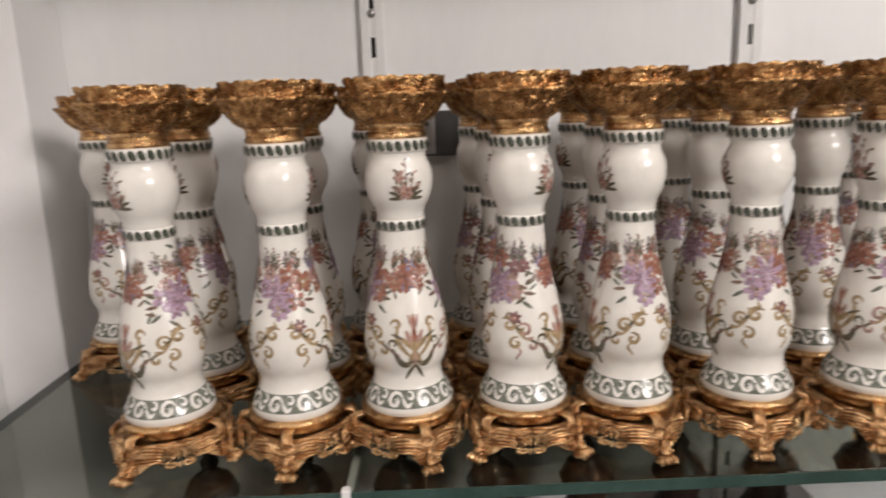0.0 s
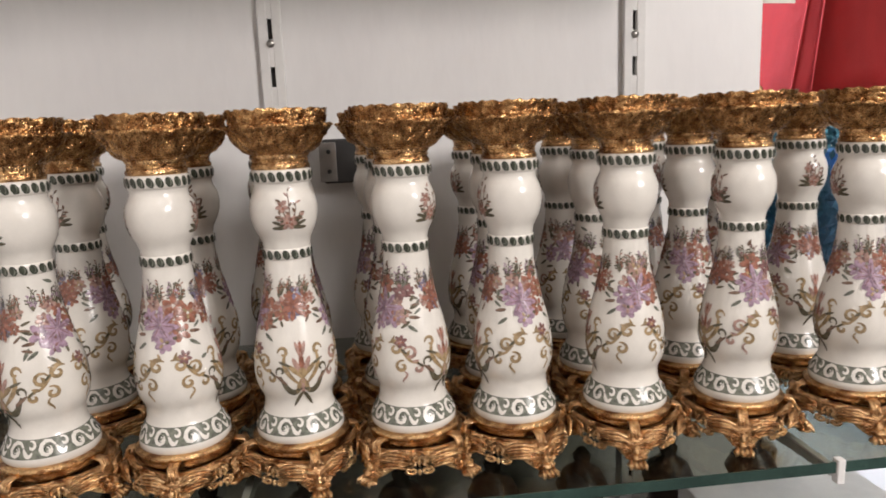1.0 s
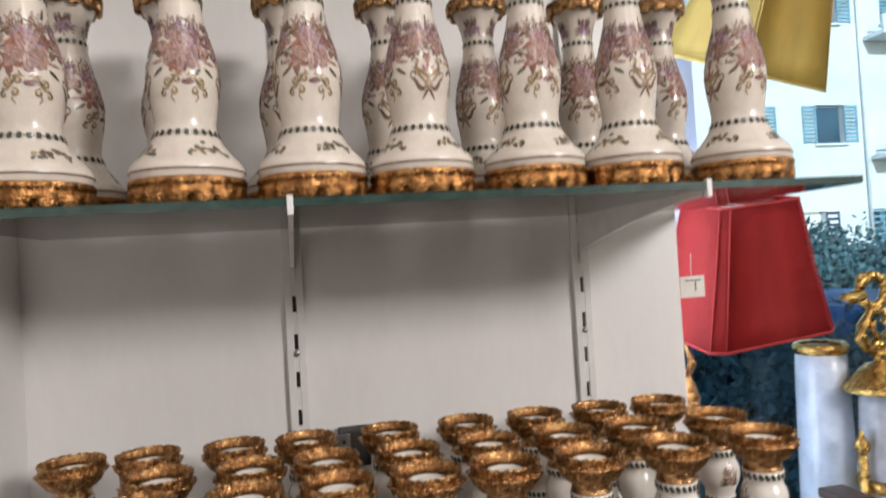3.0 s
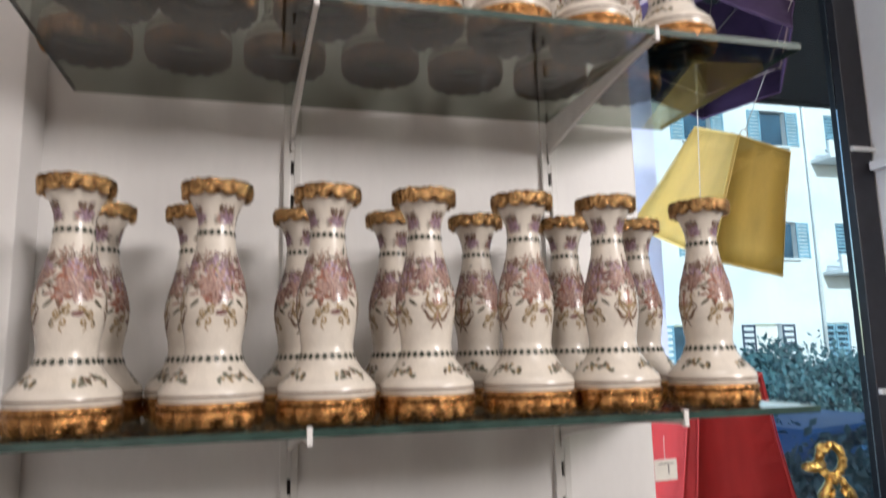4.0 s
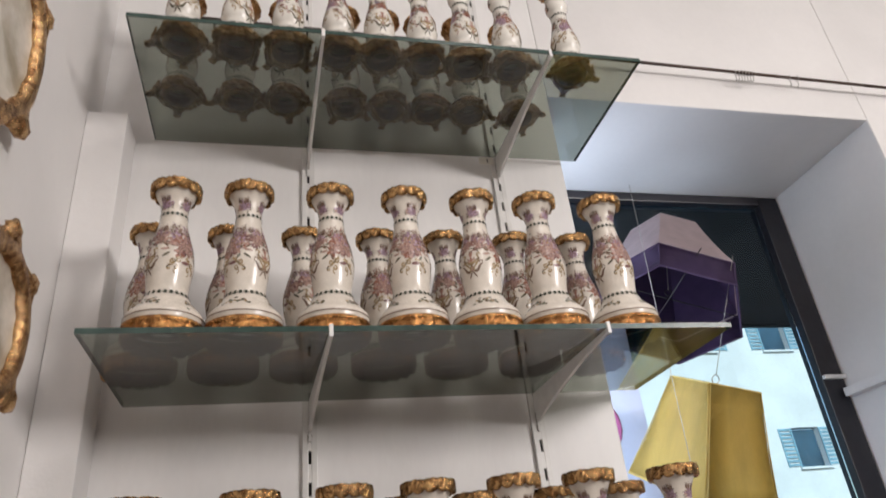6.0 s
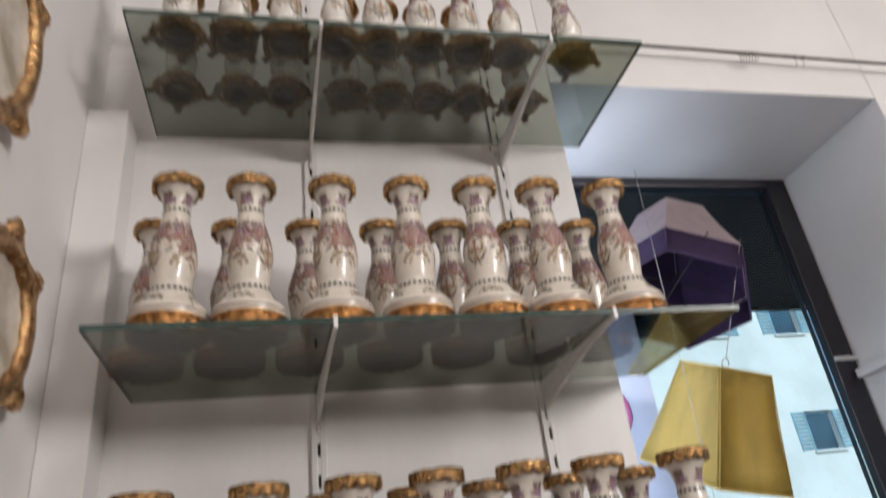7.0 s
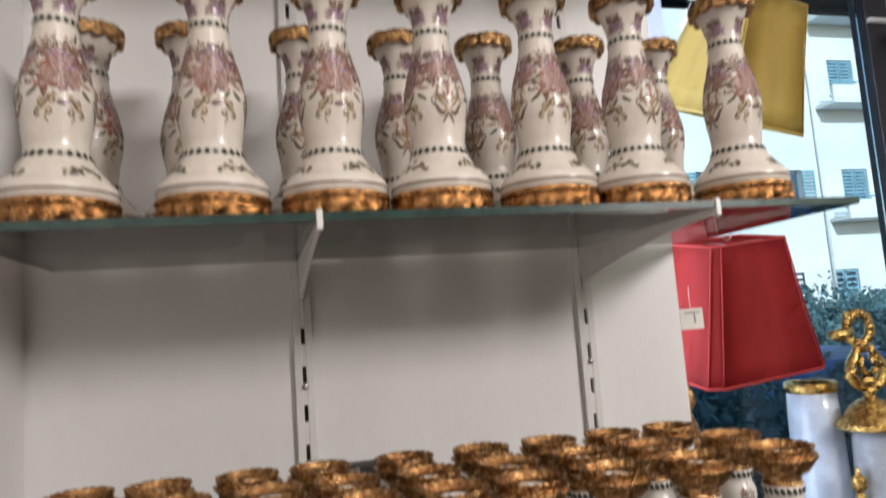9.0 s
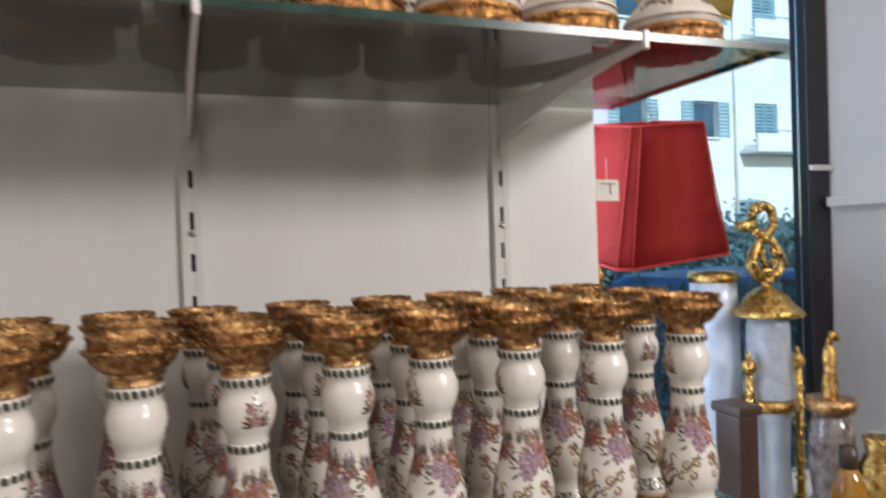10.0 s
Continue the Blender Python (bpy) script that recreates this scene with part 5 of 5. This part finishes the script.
def hung_plate(y, z, ry, rz, lean):
    """Oval painted plate in a scrolled gilt frame."""
    t = empty("framed_plate", pose(FACE_L + 0.004, y, z, 0, 0, lean))
    bm = bmesh.new()
    n, m = 56, 10
    rows = []
    for i in range(n):
        a = 2 * math.pi * i / n
        row = []
        for j in range(m):
            b = 2 * math.pi * j / m
            w = 0.016 + 0.0015 * math.sin(14 * a) + 0.002 * noise.noise(Vector((math.cos(a) * 5, math.sin(a) * 5, b)))
            d = w * math.cos(b)
            row.append(bm.verts.new((0.010 + 0.011 * math.sin(b), (ry + d) * math.cos(a), (rz + d) * math.sin(a))))
        rows.append(row)
    for i in range(n):
        for j in range(m):
            bm.faces.new((rows[i][j], rows[(i + 1) % n][j], rows[(i + 1) % n][(j + 1) % m], rows[i][(j + 1) % m])).smooth = True
    for a in (math.pi / 2, -math.pi / 2, 0.75, -0.75, math.pi - 0.75, math.pi + 0.75):
        blob(bm, (0.014, (ry + 0.022) * math.cos(a), (rz + 0.022) * math.sin(a)), (0.010, 0.017, 0.015), 0, 12, 8, 0.004, 120)
        tube(bm, [(0.013, (ry + 0.012) * math.cos(a + q), (rz + 0.014) * math.sin(a + q)) for q in (-0.28, -0.14, 0.0, 0.14, 0.28)], [0.004, 0.008, 0.010, 0.008, 0.004], 8)
    bmesh.ops.recalc_face_normals(bm, faces=bm.faces[:])
    part("frame", bm, M_gold, t, "scrolled antique gold frame")
    bm = bmesh.new()
    c = bm.verts.new((0.004, 0, 0))
    first = None
    for s, d in ((0.45, 0.0045), (0.78, 0.0065), (0.98, 0.014)):
        ring = [bm.verts.new((d, ry * s * math.cos(2 * math.pi * k / 40), rz * s * math.sin(2 * math.pi * k / 40))) for k in range(40)]
        for k in range(40):
            k2 = (k + 1) % 40
            f = bm.faces.new((c, ring[k], ring[k2])) if first is None else bm.faces.new((first[k], ring[k], ring[k2], first[k2]))
            f.smooth = True
        first = ring
    bmesh.ops.recalc_face_normals(bm, faces=bm.faces[:])
    part("plate", bm, M_plate, t, "glazed cream plate with brown landscape")
    return tagged(t, "oval glazed plate in scrolled gold frame hung on the wall", "framed plate", "framed plates")


hung_plate(-0.470, 2.512, 0.092, 0.118, -2)
hung_plate(-0.330, 2.182, 0.090, 0.094, -2)

# things on the shelf below the candlesticks
for i, (x, s) in enumerate(((0.18, 1.0), (0.29, 0.9), (0.02, 0.85), (-0.14, 1.0))):
    vase("vase", [(0.001, 0.0), (0.03 * s, 0.0), (0.034 * s, 0.01), (0.026 * s, 0.03), (0.052 * s, 0.09 * s), (0.058 * s, 0.13 * s), (0.045 * s, 0.18 * s), (0.022 * s, 0.21 * s), (0.030 * s, 0.235 * s), (0.026 * s, 0.235 * s), (0.018 * s, 0.2 * s)], 32,
         M_cobalt, pose(x, -0.22 - 0.02 * (i % 2), SHELF[0] + 0.0005), "dark cobalt blue porcelain vase on the lower glass shelf",
         [("rim_band", [(0.030 * s, 0.232 * s), (0.0315 * s, 0.235 * s), (0.030 * s, 0.2385 * s), (0.026 * s, 0.238 * s)], M_gold, "gold rim band")])
# made-up jars: they darken what shows through the shelf glass
for i in range(16):
    x, y = -0.24 + 0.05 * i, (-0.325, -0.10)[i % 2]
    if x > 0.36 and i % 2 == 0:
        continue
    jar = empty("jar", pose(x, y, SHELF[0] + 0.0005, 0, 0, 40 * i))
    part("body", lathe([(0.001, 0.0), (0.026, 0.0), (0.030, 0.010), (0.022, 0.024), (0.034, 0.070), (0.040, 0.120), (0.032, 0.170), (0.020, 0.195), (0.026, 0.215)], 24), M_wood, jar)
    part("lid", lathe([(0.027, 0.2155), (0.029, 0.220), (0.022, 0.235), (0.008, 0.246), (0.010, 0.256), (0.004, 0.264), (0.001, 0.265)], 24), M_wood, jar, "domed dark lid")
    tagged(jar, "made-up dark brown covered jar darkening the view through the glass shelf", "jar", "dark jars on the lower shelf")
bx = empty("cardboard_box", pose(0.46, -0.26, SHELF[0] + 0.0005))
box("carton", (-0.075, -0.075, 0.0), (0.1, 0.08, 0.24), M_white, 0.002, bx)
box("lid", (-0.0765, -0.0765, 0.2402), (0.1015, 0.0815, 0.262), M_white, 0.002, bx, "lid of white card")
tagged(bx, "white cardboard gift box on the lower glass shelf", "box")


# ---- street outside ----
def street():
    bm = bmesh.new()
    add_box(bm, (-120, 0.42, -0.42), (160, 200, -0.32))
    return structure(part("ground", bm, M_asphalt), "grey asphalt street outside the shop", "road")


street()
structure(box("pavement", (-30, 0.42, -0.32), (60, 3.2, -0.18), M_paving, 0.02), "pale stone pavement outside the shop", "pavement")
cn = box("street_canopy", (-3.5, 0.47, 2.90), (6.0, 1.50, 3.05), M_canopy, 0.01)
structure(cn, "dark canopy slab above the shop window", "canopy")
box("front_board", (-3.5, 1.505, 2.89), (6.0, 1.54, 3.12), M_canopy, 0.005, cn)

FY = 19.0
house = empty("apartment_building", pose(0, FY, -0.3))


def facade_wall(name, x0, x1, y, z1, holes):
    """Wall with window openings cut through; holes: x, z, half width, height."""
    xs = sorted({x0, x1, *[h[0] - h[2] for h in holes], *[h[0] + h[2] for h in holes]})
    zs = sorted({0.0, z1, *[h[1] for h in holes], *[h[1] + h[3] for h in holes]})
    bm = bmesh.new()
    for a, b in zip(xs, xs[1:]):
        for c, d in zip(zs, zs[1:]):
            mx, mz = (a + b) / 2, (c + d) / 2
            if any(abs(mx - h[0]) < h[2] and h[1] < mz < h[1] + h[3] for h in holes):
                continue
            add_box(bm, (a, y, c), (b, y + 0.3, d))
    return part(name, bm, M_facade, house)


STOREYS = (1.4, 5.15, 9.2, 12.4)
HOLES = []
for zi, z in enumerate(STOREYS):
    for x in (8.2, 11.3, 14.3, 17.4, 20.2, 23.2, 26.3):
        HOLES.append((x if zi else x - 0.95, z if zi else 0.95, 0.55, 1.3 if zi else 1.95))
facade_wall("wall", 0.0, 30.0, 0.0, 15.0, HOLES)
box("roof", (-0.3, -0.5, 15.0), (30.3, 9.0, 15.4), M_facade, 0.03, house)
for hx, hz, hw, hh in HOLES:
    curtain = hz < 1 and 16 < hx < 17
    w = empty("window", pose(hx, 0, hz))
    w.parent = house
    box("pane", (-hw + 0.05, 0.16, 0.05), (hw - 0.05, 0.18, hh - 0.05), M_white if curtain else M_darkpane, 0, w, "white curtained pane" if curtain else "")
    for s in (-1, 1):
        bm = bmesh.new()
        c = s * (hw / 2 if hx > 19 else hw * 1.45)
        y = 0.05 if hx > 19 else -0.05
        add_box(bm, (c - hw / 2 + 0.02, y, 0.02), (c - hw / 2 + 0.07, y + 0.035, hh - 0.02))
        add_box(bm, (c + hw / 2 - 0.07, y, 0.02), (c + hw / 2 - 0.02, y + 0.035, hh - 0.02))
        for k in range(10):
            z = 0.05 + k * (hh - 0.15) / 9
            add_box(bm, (c - hw / 2 + 0.07, y + 0.005, z), (c + hw / 2 - 0.07, y + 0.03, z + 0.075))
        part("shutter", bm, M_navy if curtain else M_shutter, w)
    box("sill", (-hw - 0.08, -0.10, -0.07), (hw + 0.08, 0.0, 0.0), M_facade, 0.01, w)
for z in STOREYS[1:]:
    for bx0 in (18.9, 24.6):
        b = empty("balcony", pose(bx0, 0, z - 0.45))
        b.parent = house
        box("slab", (0, -0.9, -0.14), (5.2, 0.0, 0.0), M_facade, 0.02, b)
        box("parapet", (0.0, -0.9, 0.001), (5.2, -0.8, 0.5), M_facade, 0.02, b)
        bm = bmesh.new()
        tube(bm, [(0.02, -0.85, 0.62), (5.18, -0.85, 0.62)], 0.025, 8)
        for k in range(12):
            tube(bm, [(0.1 + k * 0.45, -0.85, 0.5), (0.1 + k * 0.45, -0.85, 0.62)], 0.015, 6)
        part("rail", bm, M_shutter, b)
bm = bmesh.new()
tube(bm, [(18.7, -0.08, 0.0), (18.7, -0.08, 15.0)], 0.06, 8)
part("drainpipe", bm, M_facade, house)
tagged(house, "pale stucco apartment building with blue-grey shutters and balconies", "building")


def street_tree(x, y, h, seed, spread):
    r = random.Random(seed)
    t = empty("tree", pose(x, y, -0.32))
    bm = bmesh.new()
    tube(bm, [(0, 0, 0), (0.05, 0.02, h * 0.25), (-0.04, 0.03, h * 0.45), (0.02, 0, h * 0.7)], [0.13, 0.10, 0.08, 0.03], 9)
    for k in range(7):
        a = r.uniform(0, 6.28)
        z = h * r.uniform(0.3, 0.55)
        tube(bm, [(0, 0, z), (0.4 * spread * math.cos(a), 0.4 * spread * math.sin(a), z + h * 0.12), (0.8 * spread * math.cos(a), 0.8 * spread * math.sin(a), z + h * 0.22)], [0.05, 0.03, 0.012], 6)
    part("trunk", bm, M_bark, t)
    verts, faces = [], []
    cl = [(r.gauss(0, spread * 0.42), r.gauss(0, spread * 0.42), h * r.uniform(0.15, 0.95), r.uniform(0.22, 0.46)) for _ in range(56)]
    for cx, cy, cz, cr in cl:
        for _ in range(110):
            d = Vector((r.gauss(0, 1), r.gauss(0, 1), r.gauss(0, 0.8))).normalized() * cr * r.uniform(0.5, 1.05)
            p = Vector((cx, cy, cz)) + d
            e = Euler((r.uniform(0, 6.28), r.uniform(0, 6.28), r.uniform(0, 6.28))).to_matrix()
            s = r.uniform(0.07, 0.14)
            b = len(verts)
            for q in ((-0.5, 0, 0), (0, -0.28, 0.05), (0.5, 0, 0), (0, 0.28, 0.05)):
                verts.append(tuple(p + e @ (Vector(q) * s)))
            faces.append((b, b + 1, b + 2, b + 3))
    me = bpy.data.meshes.new("crown")
    me.from_pydata(verts, [], faces)
    me.materials.append(M_leafy)
    part("crown", me, None, t)
    return tagged(t, "dark green leafy street tree outside the window", "tree", "street trees")


for i, (x, y, h, sp) in enumerate(((5.0, 7.2, 1.9, 1.2), (6.4, 7.6, 2.1, 1.2), (7.6, 8.2, 2.4, 1.2), (9.0, 8.6, 2.2, 1.3), (10.4, 9.0, 2.2, 1.3), (3.6, 6.8, 1.8, 1.2), (12.2, 10.0, 2.4, 1.4), (5.6, 8.6, 2.0, 1.3), (4.4, 8.0, 1.9, 1.2), (3.0, 3.9, 1.5, 0.9), (3.9, 4.0, 1.35, 0.9), (4.9, 4.0, 1.5, 0.9))):
    street_tree(x, y, h - 0.33, 40 + i, sp)


def parked_car(m):
    c = empty("car", m)
    outline = [(-2.0, 0.30), (-2.05, 0.65), (-1.95, 0.85), (-1.2, 0.95), (-0.75, 1.38), (0.7, 1.42), (1.35, 0.98), (1.95, 0.88), (2.05, 0.6), (2.0, 0.30)]
    bm = bmesh.new()
    rows = []
    for y, s in ((-0.82, 0.97), (-0.78, 1.0), (0.78, 1.0), (0.82, 0.97)):
        rows.append([bm.verts.new((x * s, y * (0.86 if z > 1.0 else 1), 0.3 + (z - 0.3) * s)) for x, z in outline])
    n = len(outline)
    for a, b in zip(rows, rows[1:]):
        for k in range(n):
            bm.faces.new((a[k], a[(k + 1) % n], b[(k + 1) % n], b[k]))
    bm.faces.new(rows[0][::-1]), bm.faces.new(rows[-1])
    bmesh.ops.recalc_face_normals(bm, faces=bm.faces[:])
    part("body", bm, M_carpaint, c)
    for s in (-1, 1):
        bm = bmesh.new()
        vs = [bm.verts.new((x, s * 0.745, z)) for x, z in ((-1.05, 1.0), (-0.68, 1.32), (-0.05, 1.35), (-0.05, 1.0))]
        bm.faces.new(vs)
        vs = [bm.verts.new((x, s * 0.745, z)) for x, z in ((0.02, 1.0), (0.02, 1.35), (0.62, 1.34), (1.15, 1.0))]
        bm.faces.new(vs)
        bmesh.ops.solidify(bm, geom=bm.faces[:], thickness=0.02)
        part("side_window", bm, M_darkpane, c)
    for x in (-1.3, 1.3):
        for s in (-1, 1):
            w = part("wheel", lathe([(0.18, -0.1), (0.29, -0.1), (0.32, -0.06), (0.32, 0.06), (0.29, 0.1), (0.18, 0.1)], 28), M_tyre, c)
            w.matrix_basis = pose(x, s * 0.76, 0.32, 90)
            part("rim", lathe([(0.18, -0.07), (0.17, 0.07), (0.05, 0.09), (0.001, 0.09)], 20), M_zinc, w)
    return tagged(c, "dark blue parked car in the street", "car")


parked_car(pose(5.3, 5.1, -0.32, 0, 0, 8))
